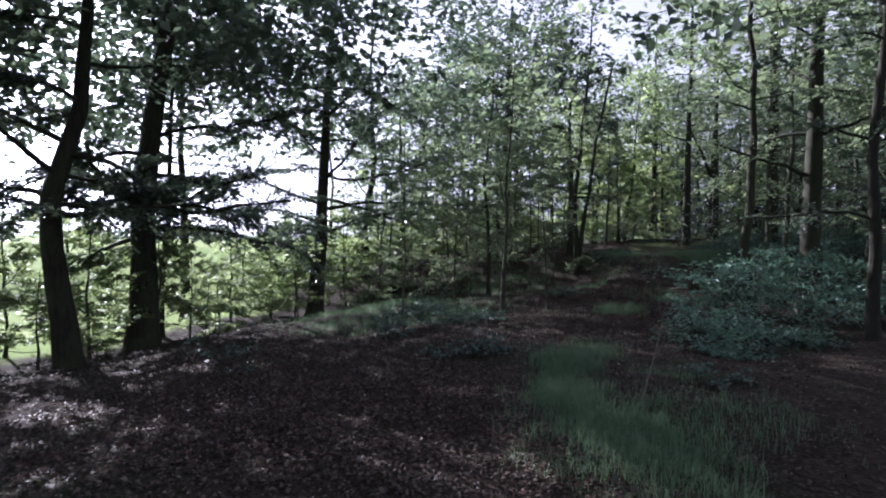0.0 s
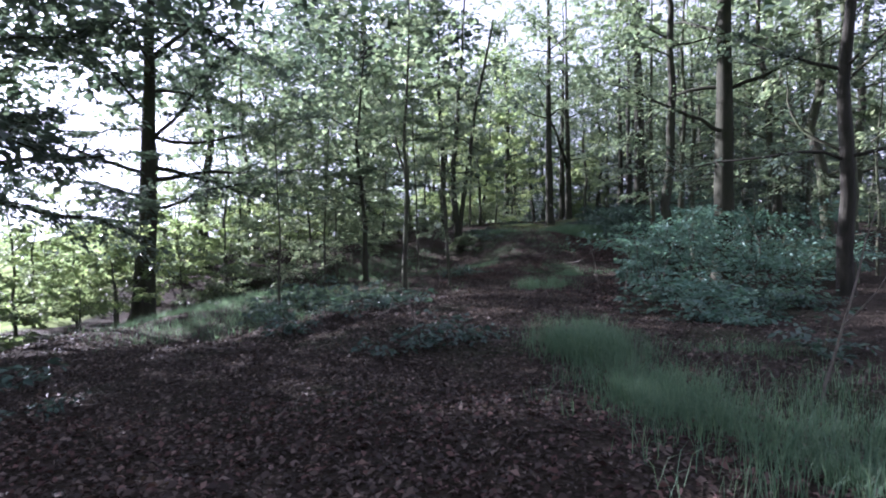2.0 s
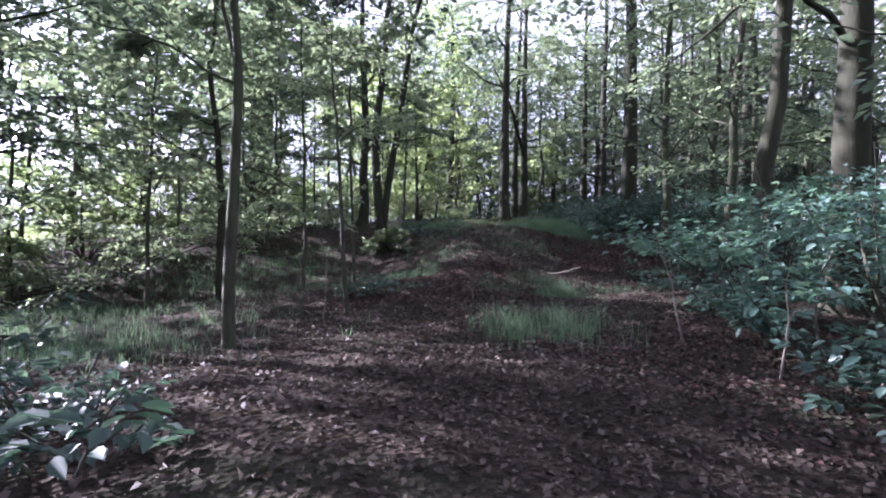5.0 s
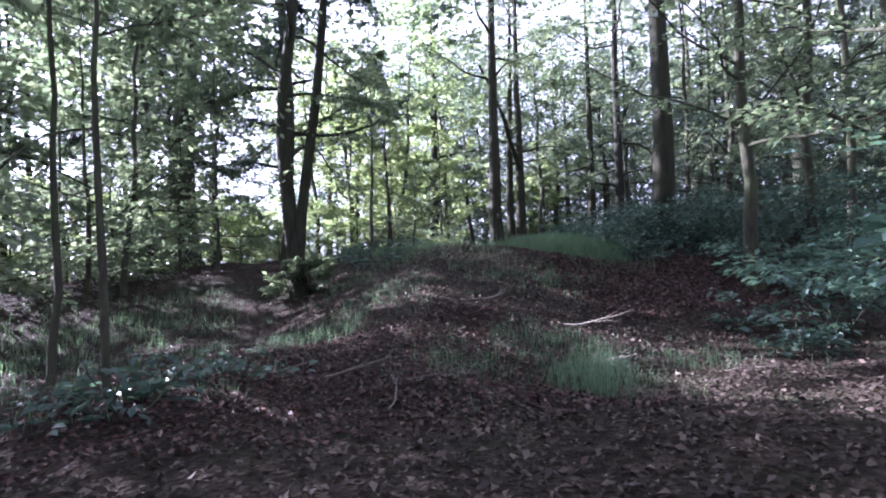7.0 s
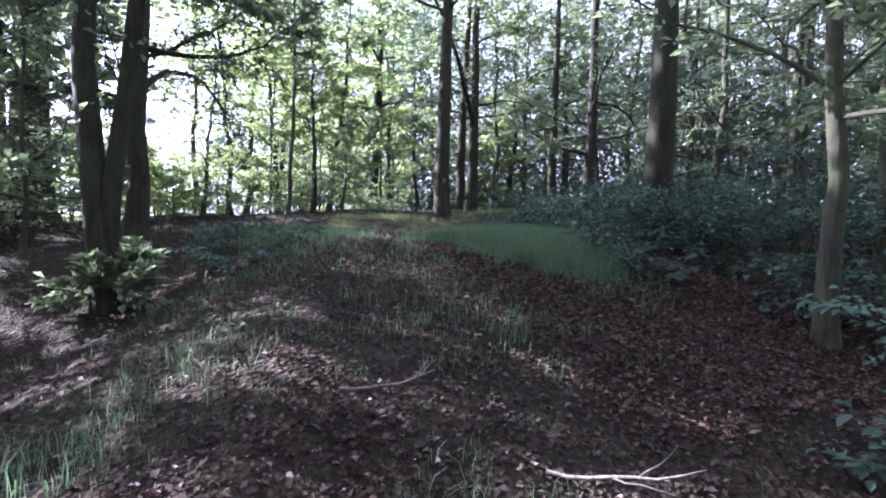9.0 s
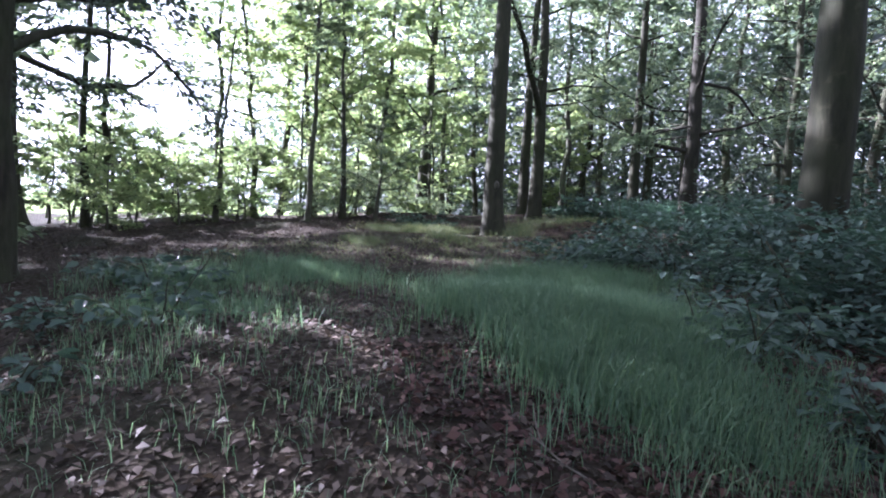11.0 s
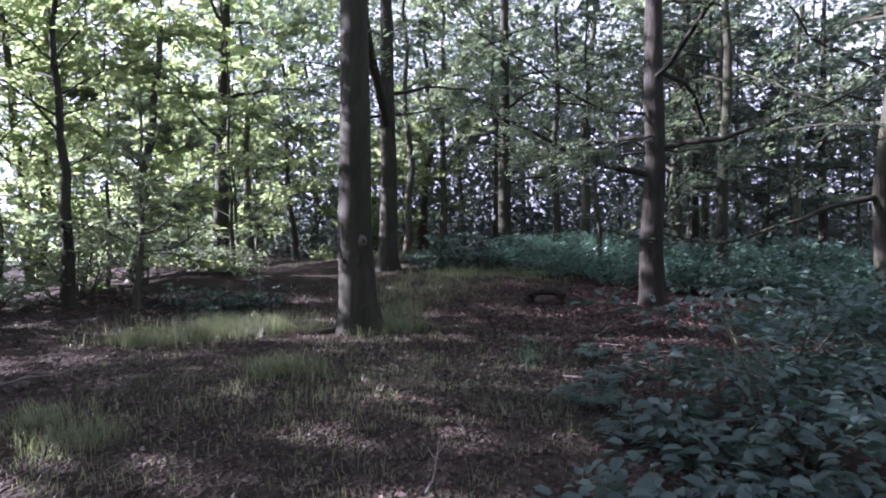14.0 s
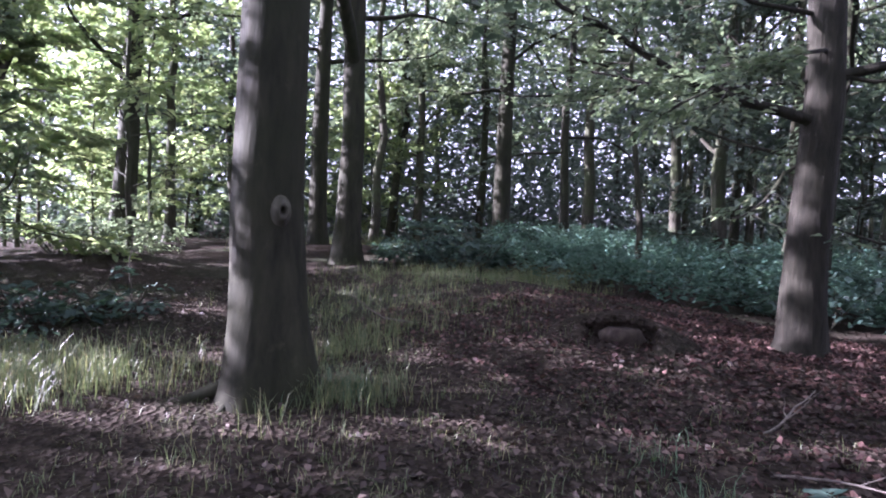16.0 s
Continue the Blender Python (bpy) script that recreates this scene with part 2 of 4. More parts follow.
def tube(points, radii, sides=8, rough=0.0, rng=None):
    """Verts and quads of a tapered round stem along the points."""
    pts = np.asarray(points, float)
    n = len(pts)
    tan = np.gradient(pts, axis=0)
    tan /= np.linalg.norm(tan, axis=1)[:, None]
    ref = np.array([1.0, 0, 0]) if abs(tan[0][0]) < 0.8 else np.array([0, 1.0, 0])
    s = np.cross(tan, ref)
    s /= np.linalg.norm(s, axis=1)[:, None]
    q = np.cross(tan, s)
    ang = np.arange(sides) * 2 * math.pi / sides
    r = np.asarray(radii, float)[:, None] * np.ones(sides)
    if rough and rng is not None:
        r = r * (1 + rough * rng.uniform(-1, 1, (n, sides)))
    v = pts[:, None] + r[..., None] * (np.cos(ang)[:, None] * s[:, None] + np.sin(ang)[:, None] * q[:, None])
    a = np.arange(n - 1)[:, None] * sides + np.arange(sides)
    b = np.arange(n - 1)[:, None] * sides + (np.arange(sides) + 1) % sides
    f = np.stack([a, b, b + sides, a + sides], -1).reshape(-1, 4)
    return v.reshape(-1, 3), f


def leaf_quads(base, along, up, size, width=0.55, fold=0.18):
    """Folded pointed leaves: a quad each, from the base along a way."""
    along = along / np.linalg.norm(along, axis=1)[:, None]
    side = np.cross(along, up)
    side /= np.linalg.norm(side, axis=1)[:, None] + 1e-9
    nor = np.cross(side, along)
    s = size[:, None]
    tip = base + along * s
    mid = base + along * s * 0.48 + nor * s * fold
    left, right = mid - side * s * width / 2, mid + side * s * width / 2
    v = np.stack([base, right, tip, left], 1).reshape(-1, 3)
    return v, np.arange(len(v)).reshape(-1, 4)


def join(pieces):
    """One set of verts and faces, and the material index of each face, from (verts, faces, index)."""
    vs, fs, ix, k = [], [], [], 0
    for v, f, i in pieces:
        vs.append(v)
        fs.append(f + k)
        ix.append(np.full(len(f), i))
        k += len(v)
    return np.concatenate(vs), np.concatenate(fs), np.concatenate(ix)


def bend_path(start, way, length, n, rng, wander=0.12, pull=(0, 0, 0)):
    p = [np.array(start, float)]
    d = np.array(way, float)
    d /= np.linalg.norm(d)
    for _ in range(n):
        d = d + rng.normal(0, wander, 3) + np.array(pull)
        d /= np.linalg.norm(d)
        p.append(p[-1] + d * length / n)
    return np.array(p)


def at_path(path, f):
    f = f * (len(path) - 1)
    i = min(int(f), len(path) - 2)
    return path[i] + (path[i + 1] - path[i]) * (f - i), path[i + 1] - path[i]


def round_leaves(base, along, up, size, width=0.62, fold=0.1):
    """Oval leaves folded along the midrib: two quads each."""
    along = along / np.linalg.norm(along, axis=1)[:, None]
    side = np.cross(along, up)
    side /= np.linalg.norm(side, axis=1)[:, None] + 1e-9
    nor = np.cross(side, along)
    s = size[:, None]
    tip = base + along * s - nor * s * 0.12
    out = []
    for way in (1, -1):
        for f, w in ((0.28, 0.44), (0.68, 0.4)):
            out.append(base + along * s * f + side * s * width * w * way + nor * s * fold)
    v = np.stack([base, out[0], out[1], tip, out[3], out[2]], 1).reshape(-1, 3)
    k = np.arange(len(base))[:, None] * 6
    return v, np.concatenate([k + [0, 1, 2, 3], k + [0, 3, 4, 5]])


def spray(pos, way, length, count, size, rng, droop=0.25, flat=0.35, shape=leaf_quads):
    """Leaves in two ranks along a twig, lying nearly level as on a beech."""
    way = way / np.linalg.norm(way)
    f = rng.uniform(0.05, 1.0, count)
    side = np.cross(way, (0, 0, 1.0))
    side /= np.linalg.norm(side) + 1e-9
    spread = rng.uniform(-1, 1, count)
    base = pos + way * (f * length)[:, None] + side * (spread * length * 0.42 * (1.1 - f * 0.6))[:, None]
    base[:, 2] -= droop * length * (f ** 2 + 0.5 * spread ** 2) * 0.5
    base += rng.normal(0, 0.05 * length, (count, 3))
    along = way + side * np.sign(spread)[:, None] * rng.uniform(0.4, 1.3, count)[:, None]
    along = along + rng.normal(0, 0.3, (count, 3)) - np.array([0, 0, 0.25])
    up = np.array([0, 0, 1.0]) + rng.normal(0, flat, (count, 3))
    return shape(base, along, up, size * rng.uniform(0.6, 1.25, count))


Tree = namedtuple("Tree", "trunk limbs crown")


def plant_tree(name, label, x, y, r, tall, seed, bark, leaf, lean=(0, 0), limbs=9, low=2.0, reach=3.0, leaves=6000, leaf_size=0.1,
               wander=0.035, rise=0.35, forks=0, canopy=900, flare=1.5, sides=12, category="tree", group="", top_size=1.0, sway=(), boughs=()):
    """A tree: a tapered trunk with a flared foot, limbs that droop, and a crown of leaf sprays with gaps."""
    rng = np.random.default_rng(seed)
    root = new(name)
    z0 = hz(x, y)
    root.location = (x, y, z0)
    n = 14
    fr = np.linspace(0, 1, n)
    path = np.zeros((n, 3))
    path[:, 2] = fr * tall - 0.15
    walk_xy = np.cumsum(rng.normal(0, wander, (n, 2)), 0) * tall / n
    walk_xy -= walk_xy[0]
    path[:, :2] = walk_xy + np.outer(fr * tall, np.asarray(lean))
    if sway:
        hh, dx, dy = zip(*sway)
        path[:, 0] += np.interp(path[:, 2], hh, dx)
        path[:, 1] += np.interp(path[:, 2], hh, dy)
    # a closer row of rings at the foot for the flare
    foot = np.array([0.0, 0.12, 0.3, 0.6, 1.1])
    fp = np.stack([np.interp(foot, path[:, 2] + 0.15, path[:, k]) for k in (0, 1)] + [foot - 0.15], 1)
    keep = path[:, 2] > 1.3
    path = np.concatenate([fp, path[keep]])
    hs = path[:, 2] + 0.15
    rad = r * np.maximum(0.10, 1 - 0.86 * (hs / tall) ** 0.9)
    rad = rad * (1 + (flare - 1) * np.exp(-hs / (0.9 * r + 0.12)))
    v, f = tube(path, rad, sides, 0.05, rng)
    ang = np.arange(sides) * 2 * math.pi / sides
    lobes = 1 + 0.16 * np.sin(ang * 4 + rng.uniform(0, 6)) + 0.1 * np.sin(ang * 7 + rng.uniform(0, 6))
    vv = v.reshape(-1, sides, 3)
    for i in range(4):
        amount = math.exp(-hs[i] / 0.3)
        vv[i] = path[i] + (vv[i] - path[i]) * (1 + (lobes - 1) * amount)[:, None]
    part("trunk", mesh_from("trunk", vv.reshape(-1, 3), f, bark, True), root)
    pieces = []
    total = 0
    starts = np.sort(rng.uniform(low / tall, 0.82, limbs))
    per = 0.8 * leaves / max(1, limbs)
    leaf_size = 1.07 * leaf_size
    az = rng.uniform(0, 6.28)
    plans = [(s, None) for s in starts] + [(q[0] / tall, q) for q in boughs]
    for k, (s, bough) in enumerate(plans):
        az += 2.4 + rng.uniform(-0.5, 0.5)
        pos, _ = at_path(path, np.interp(s * tall, hs, np.arange(len(hs)) / (len(hs) - 1)))
        here = max(0.6, reach * (1.0 - 0.45 * s) * rng.uniform(0.7, 1.2))
        up = rise * rng.uniform(0.2, 1.5) + 0.25 * s
        if k < forks:
            up, here = 1.6, tall * 0.35
        if bough:
            az, here, up = radians(bough[1]), bough[2], bough[3]
        p = bend_path(pos, (math.cos(az), math.sin(az), up), here, 8, rng, 0.17 if up < 2 else 0.05, (0, 0, -0.02))
        lr = float(np.interp(s * tall, hs, rad)) * rng.uniform(0.28, 0.45)
        lr = min(lr, 0.022 + 0.012 * here)
        if k < forks:
            lr = float(np.interp(s * tall, hs, rad)) * 0.7
        if bough:
            lr = bough[4]
        lv, lf = tube(p, np.linspace(lr, 0.008 if lr < 0.09 else lr * 0.35, 9), 6 if lr < 0.09 else 10)
        part("limb", mesh_from("limb", lv, lf, bark, True), root)
        twigs = max(4, int(here * 3))
        for _ in range(twigs):
            q, d = at_path(p, rng.uniform(0.22, 1.0))
            side = np.cross(d, (0, 0, 1.0)) * rng.choice((-1, 1))
            w = d / np.linalg.norm(d) * rng.uniform(0.3, 1) + side / (np.linalg.norm(side) + 1e-9) * rng.uniform(0.2, 1.1) + np.array([0, 0, rng.uniform(-0.25, 0.45)])
            ln = rng.uniform(0.5, 1.0) * (0.4 + 0.15 * here)
            tp = bend_path(q, w, ln, 2, rng, 0.2, (0, 0, -0.06))
            tv, tf = tube(tp, np.linspace(0.011, 0.003, 3), 3)
            pieces.append((tv, tf, 1))
            c = int(per / twigs * rng.uniform(0.5, 1.5))
            if c > 2:
                sv, sf = spray(tp[0], tp[-1] - tp[0], ln * 1.1, c, leaf_size, rng)
                pieces.append((sv, sf, 0))
                total += c
    if canopy:
        # the upper crown, coarser, far above the walker
        c = canopy
        n_clump = max(3, c // 30)
        h = rng.uniform(0.52, 1.03, n_clump) * tall
        ra = reach * 1.75 * np.sqrt(rng.uniform(0, 1, n_clump)) * np.clip(1.35 - h / tall, 0.25, 0.8)
        an = rng.uniform(0, 6.28, n_clump)
        mid = np.stack([np.interp(h, hs, path[:, 0]) + ra * np.cos(an), np.interp(h, hs, path[:, 1]) + ra * np.sin(an), h], 1)
        b = mid[rng.integers(0, n_clump, c)] + rng.normal(0, 1, (c, 3)) * (0.5, 0.5, 0.26)
        sv, sf = leaf_quads(b, rng.normal(0, 1, (c, 3)) * (1, 1, 0.4), np.array([0, 0, 1.0]) + rng.normal(0, 0.5, (c, 3)), rng.uniform(0.22, 0.42, c) * top_size, 0.7)
        pieces.append((sv, sf, 0))
    v, f, ix = join(pieces)
    part("crown", mesh_from("crown", v, f, [leaf, bark], False, ix), root)
    tagged(root, label, category, group)
    return root

# ---------------- the trees ----------------


def off_line(x, y):
    return x - (0.39 * y - 1.5)


OAK_L = "old oak with dark ridged bark and crooked low limbs"
BEECH_L = "tall grey beech with smooth bark and a spreading leafy crown"
SLIM_L = "slim young tree with thin dark stem and light green leaves"
WOOD_L = "straight forest tree with dark trunk among the undergrowth"

# oaks along the edge of the wood
plant_tree("oak_tree", "leaning oak with dark crooked trunk at the meadow edge", -7.6, 13.9, 0.28, 12.5, 11, OAK_BARK, LEAF_OAK, limbs=13, low=3.2, reach=4.8, leaves=13000, leaf_size=0.15, wander=0.02, rise=0.15, canopy=4200,
           sway=((0, 0, 0), (3.4, -0.35, -0.24), (4.2, -0.2, -0.14), (5.6, 0.12, 0.08), (9.2, 0.3, 0.2), (13, 0.5, 0.3)), boughs=((3.9, 215, 3.2, 0.15, 0.06), (4.3, 35, 2.8, -0.05, 0.05), (5.0, 200, 3.4, 0.5, 0.07)))
plant_tree("oak_tree", "stout old oak with dark bark and low spreading limbs", -8.4, 18.1, 0.42, 17, 12, OAK_BARK, LEAF_OAK, limbs=14, low=3.4, reach=5.4, leaves=16000, leaf_size=0.15, wander=0.02, rise=0.12, canopy=5600,
           sway=((0, 0, 0), (3.4, -0.05, 0), (6.1, 0.12, 0.07), (8.9, 0.52, 0.3), (17, 1.3, 0.7)), boughs=((3.7, 30, 5.5, 0.05, 0.09), (3.4, 212, 3.4, 0.1, 0.07), (4.3, 28, 5.0, 0.12, 0.07), (4.0, 205, 2.6, 0.9, 0.1)))
plant_tree("oak_tree", OAK_L, -5.6, 26.2, 0.36, 15, 13, OAK_BARK, LEAF_OAK, lean=(0.035, 0.0), limbs=17, low=2.6, reach=6.2, leaves=17000, leaf_size=0.15, wander=0.03, rise=0.12, canopy=4600, boughs=((5.2, 15, 6.0, 0.0, 0.08), (4.2, 200, 4.0, 0.08, 0.07), (6.2, 5, 5.5, -0.05, 0.07), (3.8, 20, 4.5, 0.02, 0.06), (8.6, 10, 3.0, 1.4, 0.1)))
plant_tree("oak_tree", "great old oak with thick dark trunk", 3.2, 42.5, 0.6, 17, 14, OAK_BARK, LEAF_OAK, lean=(0.02, 0.0), limbs=16, low=3.4, reach=6.5, leaves=16000, leaf_size=0.16, wander=0.03, rise=0.2, canopy=4600, boughs=((5.5, 330, 6.0, 0.5, 0.14), (4.6, 150, 4.5, 0.7, 0.13)))

# beeches beside the path
old_beech = plant_tree("beech_tree", "grey beech with a branch scar and flared mossy foot", 14.95, 40.6, 0.265, 19, 21, BEECH_BARK, LEAF_BEECH, lean=(0.012, 0.0), limbs=13, low=5.5, reach=4.5, leaves=9000, leaf_size=0.09, wander=0.02, sides=20, flare=1.75)
plant_tree("beech_tree", "dark beech with low drooping boughs and pale streaked foot", 19.5, 38.8, 0.2, 17, 22, DARK_BARK, LEAF_BEECH, lean=(-0.01, 0.0), limbs=20, low=2.2, reach=4.8, leaves=17000, leaf_size=0.08, canopy=150, wander=0.03, sides=16, flare=1.4, rise=0.08,
           boughs=((2.75, 118, 2.7, 0.0, 0.024), (2.75, 290, 1.6, 0.12, 0.022), (3.35, 145, 3.4, 0.1, 0.028), (3.0, 205, 2.4, 0.05, 0.022)))
plant_tree("beech_tree", BEECH_L, 16.2, 32.3, 0.32, 20, 23, BEECH_BARK, LEAF_BEECH, canopy=350, lean=(-0.015, 0.0), limbs=11, low=5.0, reach=4.6, leaves=9000, leaf_size=0.1, wander=0.02, sides=18)
plant_tree("beech_tree", BEECH_L, 25.5, 35.7, 0.33, 20, 24, BEECH_BARK, LEAF_BEECH, canopy=350, limbs=10, low=4.0, reach=4.6, leaves=7000, leaf_size=0.12, wander=0.02)
plant_tree("beech_tree", BEECH_L, 11.4, 20.2, 0.31, 19, 25, BEECH_BARK, LEAF_BEECH, canopy=350, limbs=12, low=3.8, reach=4.0, leaves=7000, leaf_size=0.1, wander=0.02, sides=16)
plant_tree("beech_tree", "dark-trunked beech with a thicket round its foot", 16.2, 52.6, 0.29, 18, 26, OAK_BARK, LEAF_BEECH, lean=(0.015, 0), limbs=14, low=2.0, reach=4.2, leaves=9000, leaf_size=0.12, wander=0.03)
plant_tree("beech_tree", "forked beech with dark trunk standing past the bank", 19.3, 47.2, 0.27, 18, 27, BEECH_BARK, LEAF_BEECH, limbs=12, low=4.0, reach=4.2, leaves=8000, leaf_size=0.12, forks=1, wander=0.03)
plant_tree("beech_tree", BEECH_L, 20.6, 51.0, 0.26, 18, 28, BEECH_BARK, LEAF_BEECH, limbs=11, low=4.0, reach=4.0, leaves=7000, leaf_size=0.12, wander=0.03)
plant_tree("beech_tree", BEECH_L, 23.9, 47.4, 0.24, 18, 29, BEECH_BARK, LEAF_BEECH, canopy=350, limbs=11, low=3.5, reach=4.0, leaves=8000, leaf_size=0.12, wander=0.02)

# further named trunks: x, y, radius, height, lean, lowest limb, reach, leaves
TRUNKS = [
    (-4.9, 33.5, 0.26, 14, (0.02, 0), 2.4, 3.6, 7000), (-3.3, 36.7, 0.17, 12, (0.0, 0), 2.0, 3.0, 6000),
    (15.1, 20.4, 0.2, 15, (0.01, 0), 3.0, 3.4, 6000),
    (15.6, 23.2, 0.17, 15, (0, 0), 2.6, 3.4, 6000), (17.5, 21.5, 0.2, 15, (0, 0), 3.0, 3.4, 6000),
    (-4.3, 34.8, 0.09, 9, (0.03, 0), 1.5, 2.4, 4000),
    (3.8, 49.7, 0.15, 10, (0.01, 0), 1.8, 2.4, 3400), (7.7, 50.3, 0.14, 12, (0, 0), 1.8, 2.6, 2800),
    (9.9, 53.3, 0.18, 13, (0.04, 0), 2.0, 3.2, 5000), (11.3, 52.2, 0.17, 13, (0.06, 0), 2.0, 3.2, 5000),
    (13.3, 50.0, 0.14, 13, (0.08, 0), 1.6, 3.0, 6000), (17.9, 55.0, 0.16, 15, (0, 0), 2.4, 3.2, 5000),
    (21.0, 58.2, 0.17, 15, (0.02, 0), 2.6, 3.2, 5000), (23.4, 52.7, 0.17, 16, (0, 0), 3.0, 3.2, 5000),
    (27.1, 55.1, 0.2, 16, (0, 0), 3.0, 3.4, 5000), (29.4, 54.0, 0.18, 16, (0, 0), 3.0, 3.4, 5000),
    (28.1, 44.0, 0.2, 17, (0, 0), 3.0, 3.4, 6000), (11.2, 50.9, 0.16, 11, (-0.03, 0), 1.5, 3.0, 5000),
    (11.6, 45.0, 0.11, 8, (-0.02, 0), 1.4, 2.0, 2000), (12.6, 44.6, 0.07, 4.0, (0.05, 0), 0.6, 1.6, 3000),
    (24.4, 64.1, 0.22, 16, (0, 0), 3.0, 3.6, 4000), (26.4, 56.2, 0.2, 16, (0, 0), 3.2, 3.4, 4000),
    (33.0, 61.3, 0.2, 16, (0, 0), 3.0, 3.4, 4000), (30.8, 50.0, 0.24, 17, (0, 0), 3.4, 3.6, 5000),
    (23.4, 43.1, 0.07, 9, (0, 0), 2.6, 2.0, 3000), (30.8, 55.8, 0.15, 15, (0.02, 0), 3.0, 3.0, 4000),
    (21.0, 63.6, 0.2, 16, (0, 0), 3.0, 3.4, 4000), (9.4, 19.8, 0.16, 14, (0, 0), 4.0, 3.0, 4000),
    (13.0, 17.6, 0.2, 15, (0, 0), 3.0, 3.4, 5000),
    (23.9, 31.2, 0.17, 15, (0, 0), 2.5, 3.4, 6000), (1.8, 27.6, 0.11, 10, (0.02, 0), 2.6, 2.6, 3200),
    (7.8, 46.2, 0.1, 6.5, (0.03, 0), 2.0, 1.7, 1800), (9.0, 49.0, 0.12, 11, (-0.03, 0), 2.6, 2.4, 2000),
]
for i, (x, y, r, tall, lean, low, reach, leaves) in enumerate(TRUNKS):
    # left crowns past y 43 take lighter leaves, sunlight put into the colour
    plant_tree("forest_tree", WOOD_L, x, y, r, tall, 100 + i, SLIM_BARK if i % 3 else OAK_BARK, LEAF_SUNLIT if off_line(x, y) < -3.5 and y > 43 else LEAF_BEECH if i % 4 else LEAF_OAK, lean=lean, limbs=12, low=low, reach=reach,
               leaves=int(leaves * (0.55 if off_line(x, y) > 4 and y < 34 else 0.9 if off_line(x, y) > -7 else 0.6)), leaf_size=0.11 if 43 < y < 47.5 and x > 7 else 0.15 if y < 46 else 0.19, wander=0.1, sides=10, canopy=0 if 43 < y < 47.5 and x > 7 and x < 13 else 250 if off_line(x, y) > 4 else 900 if off_line(x, y) > -6 else 450 if x > 7 and y > 43 else 150, group="trees of the wood")

plant_tree("twin_stemmed_tree", "dark tree parting into two stems above a leafy foot", 6.3, 30.6, 0.16, 13, 299, OAK_BARK, LEAF_BEECH, lean=(0.0, 0), limbs=10, low=3.4, reach=2.8, leaves=5500, leaf_size=0.12, canopy=300,
           sway=((0, 0, 0), (1.0, -0.2, 0.05), (3.0, -0.3, 0.08), (5.0, -0.12, 0.05), (13, 0.5, 0.1)), boughs=((0.5, 338, 9.5, 9.5, 0.115), (0.3, 200, 0.7, 0.8, 0.012), (0.3, 300, 0.8, 0.7, 0.012), (0.35, 250, 0.7, 1.0, 0.012), (0.3, 20, 0.7, 0.8, 0.012)))
# slim saplings beside the path
plant_tree("young_tree", "slim forked young tree with pale foot beside the path", 2.05, 20.4, 0.075, 8.5, 301, SLIM_BARK, LEAF_BEECH, lean=(0.04, 0), limbs=9, low=2.2, reach=2.2, leaves=6000, leaf_size=0.09, forks=1, canopy=150, sides=8)
plant_tree("young_tree", SLIM_L, -1.0, 19.4, 0.035, 5.5, 302, SLIM_BARK, LEAF_BEECH, limbs=7, low=2.0, reach=1.5, leaves=2500, leaf_size=0.08, canopy=0, sides=6)
plant_tree("young_tree", SLIM_L, 4.2, 24.3, 0.04, 6.0, 303, SLIM_BARK, LEAF_BEECH, limbs=9, low=1.9, reach=1.9, leaves=4500, leaf_size=0.08, canopy=0, sides=6)
plant_tree("young_tree", "thin bare-stemmed sapling leaning over the leaf litter", 3.7, 22.2, 0.045, 5.0, 304, SLIM_BARK, LEAF_BEECH, lean=(-0.06, 0.04), limbs=6, low=2.5, reach=1.4, leaves=1600, leaf_size=0.08, canopy=0, sides=6)


# the mixed hedge at the meadow's edge, and the far wood
def scatter_trees(seed, count, box, keep_off, **kw):
    rng = np.random.default_rng(seed)
    made = 0
    spots = []
    while made < count:
        x, y = rng.uniform(box[0], box[1]), rng.uniform(box[2], box[3])
        if keep_off(x, y) or any((x - a) ** 2 + (y - b) ** 2 < 2.2 for a, b in spots):
            continue
        spots.append((x, y))
        made += 1
        f = rng.uniform(0.8, 1.25)
        yield x, y, f, int(rng.integers(1e6))


for x, y, f, s in scatter_trees(6, 62, (-18, 8, 6, 66), lambda x, y: not -19.0 < off_line(x, y) < -13.5):
    plant_tree("hedge_shrub", "sunlit hedge shrub with thin stems at the meadow edge", x, y, 0.05 * f, 4.2 * f, s, SLIM_BARK, LEAF_SUNLIT, limbs=13, low=0.35, reach=1.9, leaves=3200, leaf_size=0.14, canopy=0, sides=6,
               wander=0.12, rise=0.5, category="shrub", group="hedge along the meadow")
for x, y, f, s in scatter_trees(7, 20, (-2, 60, 12, 85), lambda x, y: off_line(x, y) < 9 or y < 40 and x < 20 or math.hypot(x - 10, y - 25) > 62):
    plant_tree("forest_tree", WOOD_L, x, y, 0.16 * f, 15 * f, s, SLIM_BARK, LEAF_BEECH, limbs=11, low=2.6, reach=3.6, leaves=2600, leaf_size=0.24, canopy=300, sides=8, group="trees of the wood")


# young beeches that fill the wood between the trunks, leafy from knee height
UNDER_L = "young beech with level leafy boughs down to the floor"


def under(seed, count, box, keep_off, leaf, size, leaves=6500, tall=7.0, reach=2.7):
    for x, y, f, s in scatter_trees(seed, count, box, keep_off):
        plant_tree("young_beech", UNDER_L, x, y, 0.055 * f, tall * f, s, SLIM_BARK, leaf, limbs=15, low=0.7, reach=reach * f, leaves=leaves, leaf_size=size, canopy=120, sides=6, wander=0.08,
                   rise=0.22, group="young beeches of the wood")


